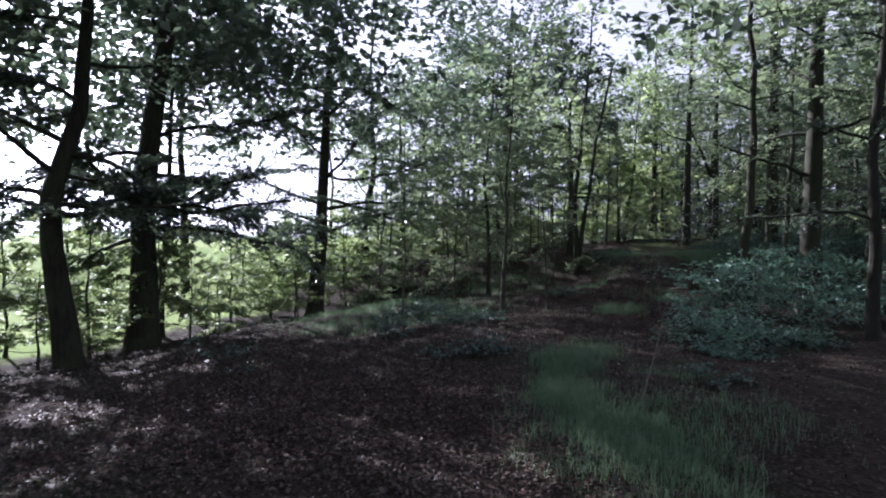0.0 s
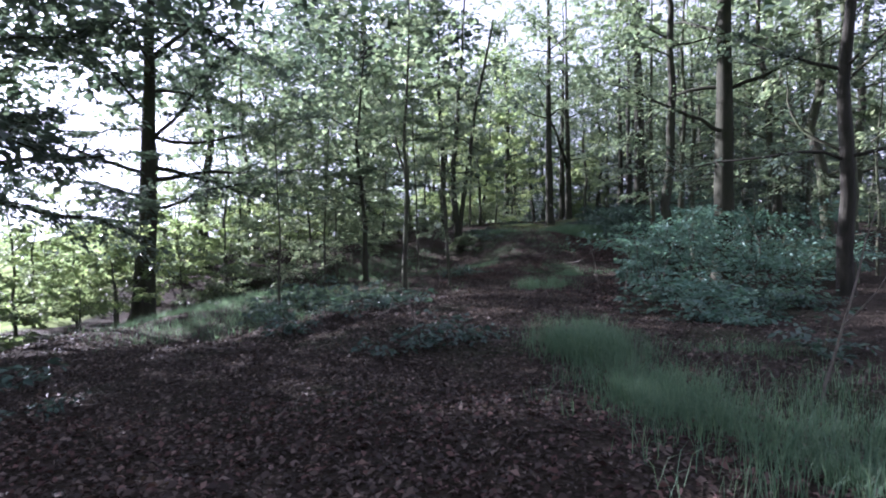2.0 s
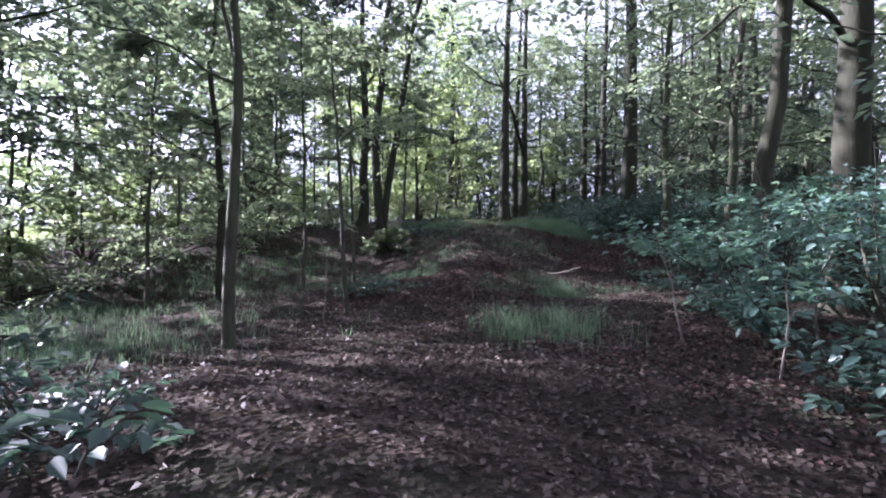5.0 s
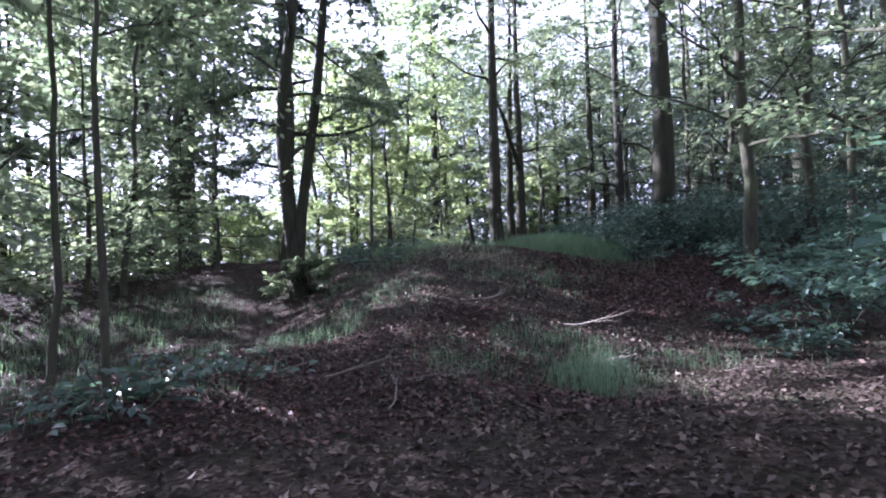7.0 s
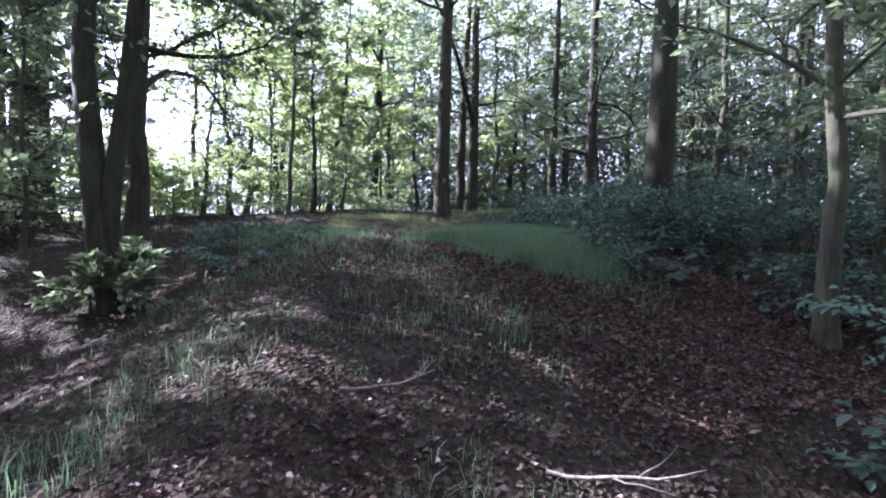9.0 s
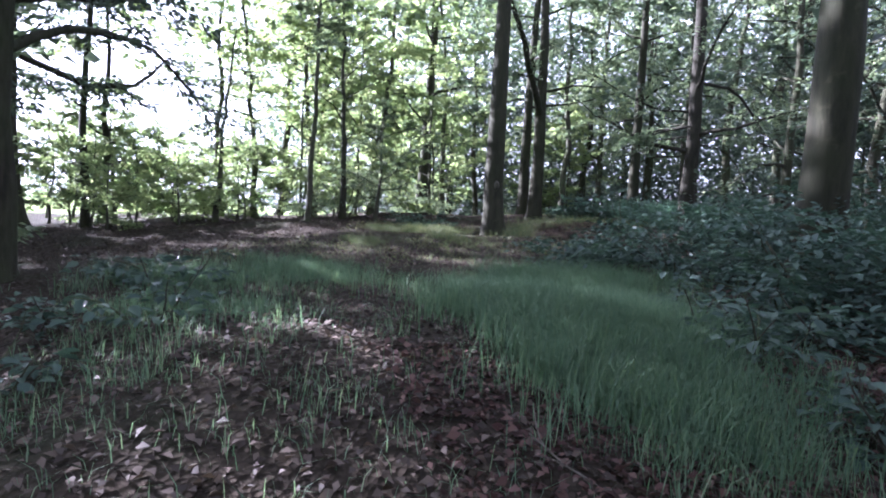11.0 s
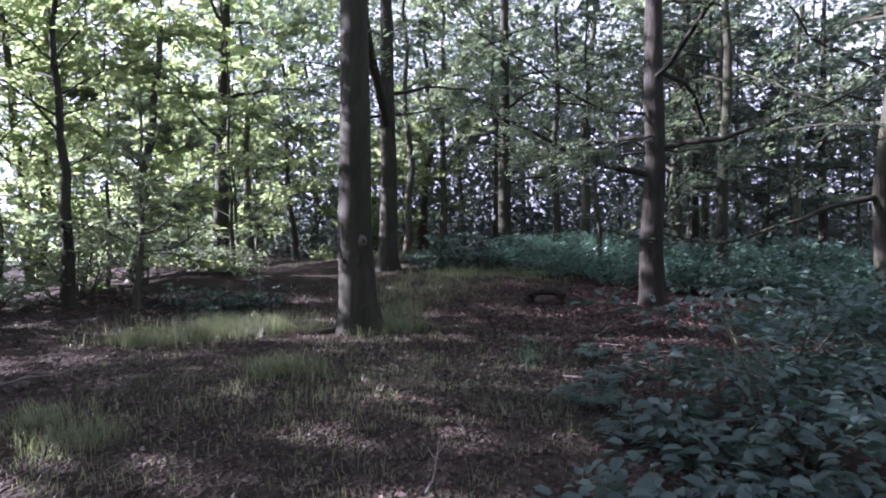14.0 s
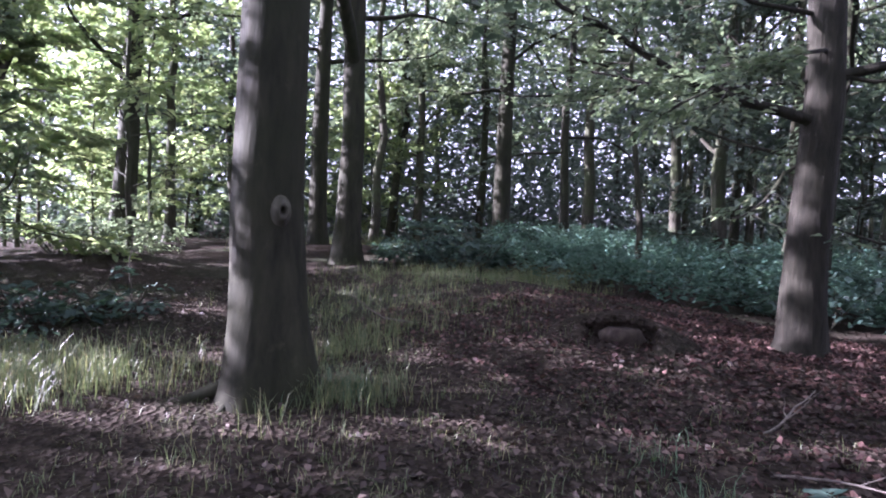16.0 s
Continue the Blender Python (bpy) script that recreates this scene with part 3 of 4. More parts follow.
# ahead and left of the path, sunlit
under(51, 9, (-6, 6, 27, 40), lambda x, y: off_line(x, y) > -8.0 or off_line(x, y) < -13.5, LEAF_BEECH, 0.14, 3400)
under(52, 3, (-2.0, 5.0, 29, 35), lambda x, y: off_line(x, y) > -7.2 or off_line(x, y) < -9.5, LEAF_BEECH, 0.12, 3600, 6.0, 2.2)
# right of the path, in deep shade
under(53, 7, (9, 30, 12, 34), lambda x, y: off_line(x, y) < 5.0, LEAF_BEECH, 0.13, 3800)
under(54, 8, (20, 42, 30, 46), lambda x, y: off_line(x, y) < 8.5 or (y > 36 and x < 25), LEAF_OAK, 0.17, 4600)
# beyond the bank, with sunlight put into the lighter leaf colour
under(55, 22, (6, 30, 48, 66), lambda x, y: abs(off_line(x, y) - 0.5) < 2.2 or off_line(x, y) < -7 or (off_line(x, y) > 0 and y < 55), LEAF_SUNLIT, 0.17, 5200, 8.0, 3.0)
# behind the start of the walk: unseen trees added to shade the floor
for x, y, f, s in scatter_trees(56, 11, (-12, 16, -12, 9), lambda x, y: math.hypot(x - 1, y - 2) < 3.5 or (-7 < x < 6 and y > 2)):
    plant_tree("forest_tree", WOOD_L, x, y, 0.2 * f, 15 * f, s, SLIM_BARK, LEAF_OAK, limbs=10, low=3.0, reach=4.0, leaves=800, leaf_size=0.25, canopy=1500, top_size=0.95, sides=8, group="trees of the wood")


def far_wood(seed, label, count, centre, r0, r1, a0, a1, tall, size, leaf):
    """Masses of leaves in clumps round a wide bow, as far woods look."""
    rng = np.random.default_rng(seed)
    n = count // 60
    a = radians(a0) + radians(a1 - a0) * rng.uniform(0, 1, n)
    r = rng.uniform(r0, r1, n)
    cx, cy = centre[0] - r * np.sin(a), centre[1] + r * np.cos(a)
    cz = height(cx, cy) + tall * rng.uniform(0.0, 1.0, n) ** 1.35
    k = rng.integers(0, n, count)
    spread = np.array([1.6, 1.6, 0.7]) * tall / 12
    b = np.stack([cx, cy, cz], 1)[k] + rng.normal(0, 1, (count, 3)) * spread
    v, f = leaf_quads(b, rng.normal(0, 1, (count, 3)) * (1, 1, 0.5), np.array([0, 0, 1.0]) + rng.normal(0, 0.7, (count, 3)), rng.uniform(0.6, 1.2, count) * size, 0.7)
    ob = new("far_woods", mesh_from("far_woods", v, f, leaf))
    tagged(ob, label, "woods", kind="stuff")


far_wood(61, "distant green edge of the wood behind the trunks", 40000, (12, 30), 42, 56, -48, 3, 20, 0.46, LEAF_OAK)
far_wood(64, "low green edge of the wood in the shade", 15000, (12, 30), 42, 56, -88, -48, 11, 0.46, LEAF_OAK)
far_wood(62, "far hazy tree line beyond the meadow", 9000, (0, 20), 140, 165, 5, 100, 9, 1.6, LEAF_OAK)

# unseen trunks added beside the start; their canopy shades the floor
for i, (x, y) in enumerate([(-7.5, 7.0), (-10.5, 9.0), (-4.5, 1.5), (4.5, -1.5)]):
    plant_tree("forest_tree", WOOD_L, x, y, 0.24, 14.0, 900 + i, OAK_BARK, LEAF_OAK, limbs=10, low=3.5, reach=5.0, leaves=2000, leaf_size=0.16, canopy=3000, top_size=0.75, sides=8, group="trees of the wood")

for i, (x, y, tall) in enumerate([(-9.6, 15.6, 2.6), (-10.8, 18.6, 3.0), (-7.6, 21.4, 2.2), (-9.0, 23.4, 2.8), (-6.6, 23.6, 1.8), (-10.4, 12.6, 2.8), (-11.5, 21.5, 3.0), (-7.6, 26.5, 2.4), (-9.2, 28.5, 3.0), (-6.8, 30.0, 2.6), (-3.2, 29.6, 2.2), (-5.2, 31.5, 2.8), (-12.2, 15.2, 3.0)]):
    plant_tree("hedge_shrub", "sunlit hedge shrub with thin stems at the meadow edge", x, y, 0.04, tall, 950 + i, SLIM_BARK, LEAF_SUNLIT, limbs=10, low=0.2, reach=1.4, leaves=2200, leaf_size=0.12, canopy=0, sides=6,
               wander=0.12, rise=0.4, category="shrub", group="hedge along the meadow")

for i, (x, y) in enumerate([(2.6, 38.5), (-1.5, 40.0), (-7.0, 35.0), (-2.5, 43.0), (13.4, 26.8), (15.8, 27.6), (12.4, 23.6), (17.0, 24.6), (18.8, 29.0), (20.5, 26.0)]):
    plant_tree("forest_tree", WOOD_L, x, y, 0.12, 12.5, 980 + i, SLIM_BARK, LEAF_BEECH, limbs=15, low=1.4 if i < 4 else 2.2, reach=3.4, leaves=4800 if i < 4 else 2800, leaf_size=0.15 if i < 4 else 0.14, canopy=(1500, 300, 300, 300)[i] if i < 4 else 250, sides=8, wander=0.07, group="trees of the wood")


def add_scar(tree, h, r, a, wide, tall_, mat, name, label):
    """A raised ring of healed bark with a sunk middle, where a branch was lost."""
    n, m = 18, 7
    out, side = np.array([math.cos(a), math.sin(a), 0]), np.array([-math.sin(a), math.cos(a), 0])
    rng = np.random.default_rng(5)
    vs = []
    for j in range(m):
        q = j / (m - 1)
        lift = 0.055 * math.sin(math.pi * min(1, q * 1.15)) - (0.03 if q < 0.2 else 0)
        for i in range(n):
            t = 2 * math.pi * i / n
            vs.append(side * math.cos(t) * wide * q + np.array([0, 0, math.sin(t) * tall_ * q + h]) + out * (r + lift - 0.04 * q * q + rng.uniform(-0.006, 0.006)))
    fs = [(j * n + i, j * n + (i + 1) % n, (j + 1) * n + (i + 1) % n, (j + 1) * n + i) for j in range(m - 1) for i in range(n)]
    part(name, mesh_from(name, np.array(vs), np.array(fs), mat, True), tree.children[0], label)


SCAR = bark_material("healed_bark", (0.04, 0.038, 0.028), (0.12, 0.115, 0.085), moss_amount=0.1, scale=8, ridges=0.6)
add_scar(old_beech, 1.3, 0.245, radians(258), 0.07, 0.11, SCAR, "branch_scar", "ring of healed bark")

# trees added off to the left so their crowns shade the bank
for i, (x, y) in enumerate([(0.5, 48.5), (-2.0, 45.5), (-1.5, 52.0), (-4.5, 49.0)]):
    plant_tree("forest_tree", WOOD_L, x, y, 0.16, 13.0, 1020 + i, OAK_BARK, LEAF_OAK, limbs=12, low=3.0, reach=4.2, leaves=4500, leaf_size=0.18, canopy=(400, 1000, 700, 1000)[i], sides=8, wander=0.07, group="trees of the wood")

# thin poles of the far wood
for x, y, f, s in scatter_trees(8, 34, (27, 52, 40, 66), lambda x, y: off_line(x, y) < 13 or y > 40 + (x - 27) * 1.5):
    plant_tree("forest_tree", "thin straight pole of a tree in the far wood", x, y, 0.085 * f, 14 * f, s, SLIM_BARK, LEAF_OAK, limbs=6, low=3.5, reach=2.2, leaves=900, leaf_size=0.2, canopy=120, sides=7, wander=0.06, group="trees of the wood")

# dark-leaved trees past the weeds, boughs above head height
for i, (x, y) in enumerate([(24.2, 40.2), (27.0, 41.8), (29.6, 44.2), (23.0, 36.6), (27.6, 38.0), (31.6, 41.0), (33.5, 46.5), (26.2, 47.2), (30.6, 36.2), (21.8, 33.2)]):
    plant_tree("forest_tree", WOOD_L, x, y, 0.15, 14.0, 1060 + i, OAK_BARK, LEAF_OAK if i % 2 else LEAF_BEECH, limbs=14, low=2.0, reach=3.8, leaves=2400, leaf_size=0.13, canopy=150, sides=8, wander=0.05, rise=0.15, group="trees of the wood")


def add_root(tree, x, y, r, az, length, thick, seed, bark):
    """A surface root that leaves the foot and dives into the litter."""
    rng = np.random.default_rng(seed)
    n = 8
    q = np.linspace(0, 1, n)
    a = radians(az) + np.cumsum(rng.normal(0, 0.12, n))
    px, py = np.cumsum(np.cos(a)) * length / n + math.cos(a[0]) * r, np.cumsum(np.sin(a)) * length / n + math.sin(a[0]) * r
    base = hz(x, y)
    pz = height(x + px, y + py) - base + 0.11 * (1 - q) ** 1.6 - 0.05 * q
    v, f = tube(np.stack([px, py, pz], 1), thick * (1 - 0.75 * q), 8, 0.12, rng)
    part("root", mesh_from("root", v, f, bark, True), tree.children[0])


for i, (az, ln, th) in enumerate([(172, 0.7, 0.07), (210, 0.45, 0.06), (300, 0.4, 0.07), (20, 0.5, 0.06), (100, 0.6, 0.07)]):
    add_root(old_beech, 14.95, 40.6, 0.12, az, ln, th, 40 + i, BEECH_BARK)

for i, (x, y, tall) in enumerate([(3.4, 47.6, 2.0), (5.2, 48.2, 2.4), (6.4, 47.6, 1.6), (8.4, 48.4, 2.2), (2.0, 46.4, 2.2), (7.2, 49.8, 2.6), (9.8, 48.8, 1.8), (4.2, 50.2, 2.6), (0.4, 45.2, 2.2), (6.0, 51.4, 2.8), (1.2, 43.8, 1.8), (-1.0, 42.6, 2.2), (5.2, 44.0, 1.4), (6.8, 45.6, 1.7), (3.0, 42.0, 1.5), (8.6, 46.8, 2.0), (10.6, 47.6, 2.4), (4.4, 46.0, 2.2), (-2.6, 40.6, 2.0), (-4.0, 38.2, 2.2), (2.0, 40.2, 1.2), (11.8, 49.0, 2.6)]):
    plant_tree("hedge_shrub", "sunlit hedge shrub with thin stems at the meadow edge", x, y, 0.045, 1.45 * tall, 1100 + i, SLIM_BARK, LEAF_SUNLIT, limbs=14, low=0.2, reach=1.6, leaves=3600, leaf_size=0.11, canopy=0, sides=6,
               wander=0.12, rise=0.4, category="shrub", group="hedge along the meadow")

plant_tree("forest_tree", WOOD_L, 4.2, 46.0, 0.13, 13.0, 1120, OAK_BARK, LEAF_BEECH, limbs=9, low=3.2, reach=1.6, leaves=2400, leaf_size=0.12, canopy=1600, sides=10, wander=0.06, group="trees of the wood")
# next five: trees added toward the sun so their crowns shade the floor
plant_tree("forest_tree", WOOD_L, -9.8, 21.6, 0.15, 13.0, 1121, OAK_BARK, LEAF_OAK, limbs=10, low=3.6, reach=3.6, leaves=4200, leaf_size=0.14, canopy=2400, sides=10, wander=0.06, group="trees of the wood")
plant_tree("oak_tree", OAK_L, -10.6, 25.0, 0.22, 13.0, 1123, OAK_BARK, LEAF_OAK, limbs=12, low=3.0, reach=4.2, leaves=5200, leaf_size=0.14, canopy=2600, sides=10, wander=0.05)
plant_tree("oak_tree", "tall oak with a high crown, added at the meadow edge to shade the floor", 1.2, 48.0, 0.24, 15.0, 1124, OAK_BARK, LEAF_OAK, limbs=12, low=5.5, reach=4.8, leaves=6000, leaf_size=0.15, canopy=4400, top_size=0.8, sides=10, wander=0.04)
plant_tree("forest_tree", WOOD_L, -13.6, 15.6, 0.18, 12.0, 1125, OAK_BARK, LEAF_OAK, limbs=14, low=2.0, reach=4.0, leaves=6000, leaf_size=0.15, canopy=3000, sides=8, wander=0.05, group="trees of the wood")
plant_tree("forest_tree", WOOD_L, -12.2, 11.6, 0.16, 11.0, 1126, OAK_BARK, LEAF_OAK, limbs=14, low=1.6, reach=3.6, leaves=6000, leaf_size=0.15, canopy=2200, sides=8, wander=0.05, group="trees of the wood")
plant_tree("forest_tree", "dark slim tree leafy from head height in the shade", 9.7, 14.7, 0.15, 13.0, 1127, DARK_BARK, LEAF_OAK, limbs=16, low=2.4, reach=3.6, leaves=7000, leaf_size=0.12, canopy=500, sides=10, wander=0.06, group="trees of the wood")
# added tree: its high crown shades the floor right of the path
plant_tree("young_tree", SLIM_L, 3.4, 25.9, 0.045, 8.0, 1122, SLIM_BARK, LEAF_BEECH, limbs=10, low=4.5, reach=2.0, leaves=5200, leaf_size=0.1, canopy=0, sides=6)

plant_tree("oak_tree", "oak with dark forked trunk and boughs over the bank", 6.3, 34.0, 0.19, 13, 1130, OAK_BARK, LEAF_OAK, lean=(0.01, 0), limbs=11, low=3.2, reach=3.4, leaves=11500, leaf_size=0.1, wander=0.04, canopy=1100, sides=12,
           boughs=((2.6, 70, 5.0, 0.34, 0.07), (3.2, 48, 3.6, 0.4, 0.05), (2.4, 105, 4.0, 0.4, 0.05)))
far_wood(65, "low shaded thickets closing the view between far trunks", 9000, (13, 37), 34, 44, -66, -14, 9, 0.42, LEAF_OAK)
far_wood(63, "shaded green depth of the wood between far trunks", 34000, (13, 37), 24, 36, -80, -12, 14, 0.3, LEAF_OAK)

# added tree: its crown shades the floor in front of the beech
plant_tree("forest_tree", WOOD_L, 10.4, 43.6, 0.09, 10.5, 1140, SLIM_BARK, LEAF_BEECH, limbs=13, low=4.6, reach=2.5, leaves=7500, leaf_size=0.11, canopy=700, top_size=0.7, sides=10, wander=0.05, group="trees of the wood")

# ---------------- undergrowth ----------------


def shrub(name, label, x, y, tall, spread, stems, leaves, size, seed, leaf, category="shrub", group=""):
    """Several thin stems from one foot, with level sprays of leaves."""
    rng = np.random.default_rng(seed)
    root = new(name)
    root.location = (x, y, hz(x, y))
    pieces = []
    for k in range(stems):
        a = rng.uniform(0, 6.28)
        p = bend_path((0.1 * math.cos(a), 0.1 * math.sin(a), -0.05), (math.cos(a) * spread / tall, math.sin(a) * spread / tall, 1.0), tall * rng.uniform(0.6, 1.1), 6, rng, 0.14, (0, 0, -0.05))
        v, f = tube(p, np.linspace(0.008 + 0.006 * tall, 0.003, 7), 5)
        part("stem", mesh_from("stem", v, f, SLIM_BARK, True), root)
        for _ in range(5):
            q, d = at_path(p, rng.uniform(0.25, 1.0))
            b = rng.uniform(0, 6.28)
            w = np.array([math.cos(b), math.sin(b), rng.uniform(-0.05, 0.35)])
            pieces.append((*spray(q, w, spread * rng.uniform(0.5, 1.0), max(3, leaves // (stems * 5)), size, rng, 0.15, 0.3, round_leaves), 0))
    v, f, ix = join(pieces)
    part("leaves", mesh_from("leaves", v, f, leaf), root)
    return tagged(root, label, category, group)


SHRUB_L = "low leafy beech sapling with blue-green leaves in the shade"
for i, (x, y, tall, spread) in enumerate([
    (6.4, 15.2, 1.0, 0.9), (7.2, 16.2, 1.2, 1.1), (8.6, 17.6, 2.7, 1.5), (9.4, 16.4, 2.4, 1.5), (7.9, 14.6, 0.9, 1.0), (10.4, 18.6, 3.0, 1.6), (9.0, 19.6, 2.6, 1.4), (11.6, 18.0, 3.0, 1.6),
    (7.0, 17.6, 1.4, 0.4), (8.6, 19.2, 2.4, 0.9), (12.6, 22.0, 2.8, 1.5), (6.0, 13.6, 0.7, 0.8), (13.8, 19.4, 2.2, 1.4), (12.0, 24.2, 1.8, 0.9),
    (13.6, 29.8, 1.0, 1.0), (14.6, 30.8, 1.6, 1.3), (15.2, 29.8, 1.5, 1.3), (16.8, 31.2, 2.3, 1.6), (18.0, 32.6, 2.4, 1.6), (15.4, 31.8, 2.0, 1.4), (17.6, 30.4, 2.2, 1.5), (19.6, 33.6, 2.2, 1.5),
    (14.4, 27.6, 1.2, 1.1), (16.0, 28.4, 2.4, 1.4), (19.6, 31.4, 2.2, 1.5), (14.2, 25.6, 2.1, 1.2), (16.6, 26.4, 3.0, 1.6),
    (15.2, 34.6, 1.5, 1.1), (16.4, 35.4, 1.4, 1.1), (17.6, 34.6, 1.7, 1.2), (17.8, 35.4, 1.3, 1.0), (18.8, 35.6, 1.5, 1.2), (16.2, 33.6, 1.7, 1.2), (14.0, 34.0, 0.9, 0.8), (14.7, 33.2, 1.3, 1.0), (11.8, 45.9, 2.2, 1.2), (11.6, 47.0, 2.6, 1.5), (13.2, 47.4, 2.2, 1.4), (10.4, 45.4, 1.4, 1.0), (16.0, 51.6, 1.5, 1.0), (16.7, 52.2, 1.4, 0.9), (14.6, 49.6, 1.4, 1.2), (15.9, 50.6, 1.0, 1.0),
    (2.4, 33.2, 1.6, 1.2), (1.2, 35.4, 2.2, 1.4), (0.2, 31.4, 1.8, 1.3), (3.2, 37.4, 1.8, 1.2), (-1.6, 29.8, 1.6, 1.3), (-2.2, 33.8, 2.4, 1.4), (0.6, 38.6, 2.2, 1.4), (-3.6, 27.6, 1.6, 1.2),
]):
    # lit leaf copy before y 27, shaded copy after: light put in the colour
    shrub("sapling_shrub", SHRUB_L, x, y, tall, spread, 6, 1200 if tall > 1.5 else 700, 0.105, 400 + i, LEAF_UNDER_LIT if y < 27 and x > 5 else LEAF_SHADE if y < 40 and x > 5 else LEAF_BEECH, group="saplings in the undergrowth")

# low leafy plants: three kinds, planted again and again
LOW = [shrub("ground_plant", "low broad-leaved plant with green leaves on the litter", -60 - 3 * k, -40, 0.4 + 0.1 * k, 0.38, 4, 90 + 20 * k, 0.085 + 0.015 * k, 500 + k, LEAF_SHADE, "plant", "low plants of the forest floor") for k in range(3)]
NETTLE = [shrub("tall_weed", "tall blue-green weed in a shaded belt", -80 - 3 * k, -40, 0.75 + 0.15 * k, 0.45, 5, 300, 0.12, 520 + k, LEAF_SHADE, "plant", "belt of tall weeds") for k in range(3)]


def sow(kinds, seed, patches):
    rng = np.random.default_rng(seed)
    for n, x0, x1, y0, y1 in patches:
        for _ in range(n):
            x, y = rng.uniform(x0, x1), rng.uniform(y0, y1)
            s = rng.uniform(0.7, 1.3)
            ob = copy_thing(kinds[int(rng.integers(len(kinds)))], pose(x, y, hz(x, y), 0, 0, rng.uniform(0, 360)))
            ob.scale = (s, s, s)


sow(LOW, 1, [(2, -1.6, 0.4, 12.2, 15.6), (2, -3.6, -1.0, 9.5, 13.5), (3, 7.8, 10.4, 19.4, 22.4), (4, 0.6, 2.0, 11.8, 13.4), (6, 0.2, 1.6, 15.6, 17.4), (16, 5.2, 8.5, 13.2, 17.0), (2, 4.4, 6.5, 7.4, 10.5), (22, 12.4, 15.4, 28.0, 31.5), (34, 14.4, 18.8, 31.8, 35.3),
             (12, -1.5, 1.0, 17.0, 22.0), (8, 7.4, 8.6, 30.0, 34.0), (5, 10.5, 13.0, 22.5, 26.0), (5, 3.6, 5.2, 22.8, 25.0), (8, 13.2, 15.0, 43.0, 45.0)])
sow(NETTLE, 2, [(40, 23.5, 36.0, 41.5, 49.0), (30, 21.5, 31.0, 36.0, 41.5), (10, 19.5, 23.0, 43.5, 46.5), (16, 18.5, 24.0, 28.5, 35.0), (10, 12.5, 16.0, 20.0, 24.0)])
for ob in LOW + NETTLE:
    for o in [*ob.children_recursive, ob]:
        bpy.data.objects.remove(o)


def weed_belt(seed, count, label):
    """A close belt of nettle-like weeds: pairs of leaves up short stems."""
    rng = np.random.default_rng(seed)
    x, y = rng.uniform(20.3, 36.0, count * 2), rng.uniform(34.0, 52.0, count * 2)
    keep = (y > 43.9 - (x - 20.3) * 2.4) & (y < 44.2 + (x - 20.3) * 0.9)
    x, y = x[keep], y[keep]
    z = height(x, y)
    tall = rng.uniform(0.35, 0.85, len(x))
    m = 22
    k = np.repeat(np.arange(len(x)), m)
    f = rng.uniform(0.15, 1.0, len(k))
    a = rng.uniform(0, 6.28, len(k))
    b = np.stack([x[k] + rng.normal(0, 0.05, len(k)), y[k] + rng.normal(0, 0.05, len(k)), z[k] + tall[k] * f], 1)
    along = np.stack([np.cos(a), np.sin(a), rng.uniform(-0.5, 0.3, len(k))], 1)
    v, fc = leaf_quads(b, along, np.array([0, 0, 1.0]) + rng.normal(0, 0.3, (len(k), 3)), rng.uniform(0.08, 0.15, len(k)) * (1.25 - 0.5 * f), 0.5)
    ob = new("weeds", mesh_from("weeds", v, fc, LEAF_UNDER_LIT))
    tagged(ob, label, "weeds", kind="stuff")


weed_belt(71, 2400, "belt of blue-green nettles under the far trees")


# ---------------- grass and litter ----------------
def grass_patch(seed, label, patches, mat=GRASS):
    """Tufts of long bent blades: count, x, y, half widths, length."""
    rng = np.random.default_rng(seed)
    vs, fs, k = [], [], 0
    for n, x, y, wx, wy, ln in patches:
        px, py = x + rng.normal(0, 0.5, n) * wx, y + rng.normal(0, 0.5, n) * wy
        tuft = rng.integers(0, max(1, n // 9), n)
        tx, ty = x + rng.normal(0, 0.5, n) * wx, y + rng.normal(0, 0.5, n) * wy
        px, py = tx[tuft] + rng.normal(0, 0.07, n), ty[tuft] + rng.normal(0, 0.07, n)
        pz = height(px, py) - 0.02
        a = rng.uniform(0, 6.28, n)
        l = ln * rng.uniform(0.45, 1.2, n)
        lean = rng.uniform(0.2, 1.0, n)
        w = rng.uniform(0.0013, 0.0028, n) * (1 + ln)
        base = np.stack([px, py, pz], 1)
        out = np.stack([np.cos(a), np.sin(a), 0 * a], 1)
        sd = np.stack([-np.sin(a), np.cos(a), 0 * a], 1) * w[:, None]
        mid = base + out * (l * lean * 0.3)[:, None] + np.array([0, 0, 1.0]) * (l * 0.6)[:, None]
        tip = base + out * (l * lean)[:, None] + np.array([0, 0, 1.0]) * (l * (1.0 - 0.3 * lean))[:, None]
        v = np.stack([base - sd, base + sd, mid + sd * 0.8, mid - sd * 0.8, tip + sd * 0.15, tip - sd * 0.15], 1).reshape(-1, 3)
        i = np.arange(n)[:, None] * 6 + k
        fs.append(np.concatenate([i + [0, 1, 2, 3], i + [3, 2, 4, 5]]))
        vs.append(v)
        k += len(v)
    ob = new("grass", mesh_from("grass", np.concatenate(vs), np.concatenate(fs), mat))
    tagged(ob, label, "grass", kind="stuff")


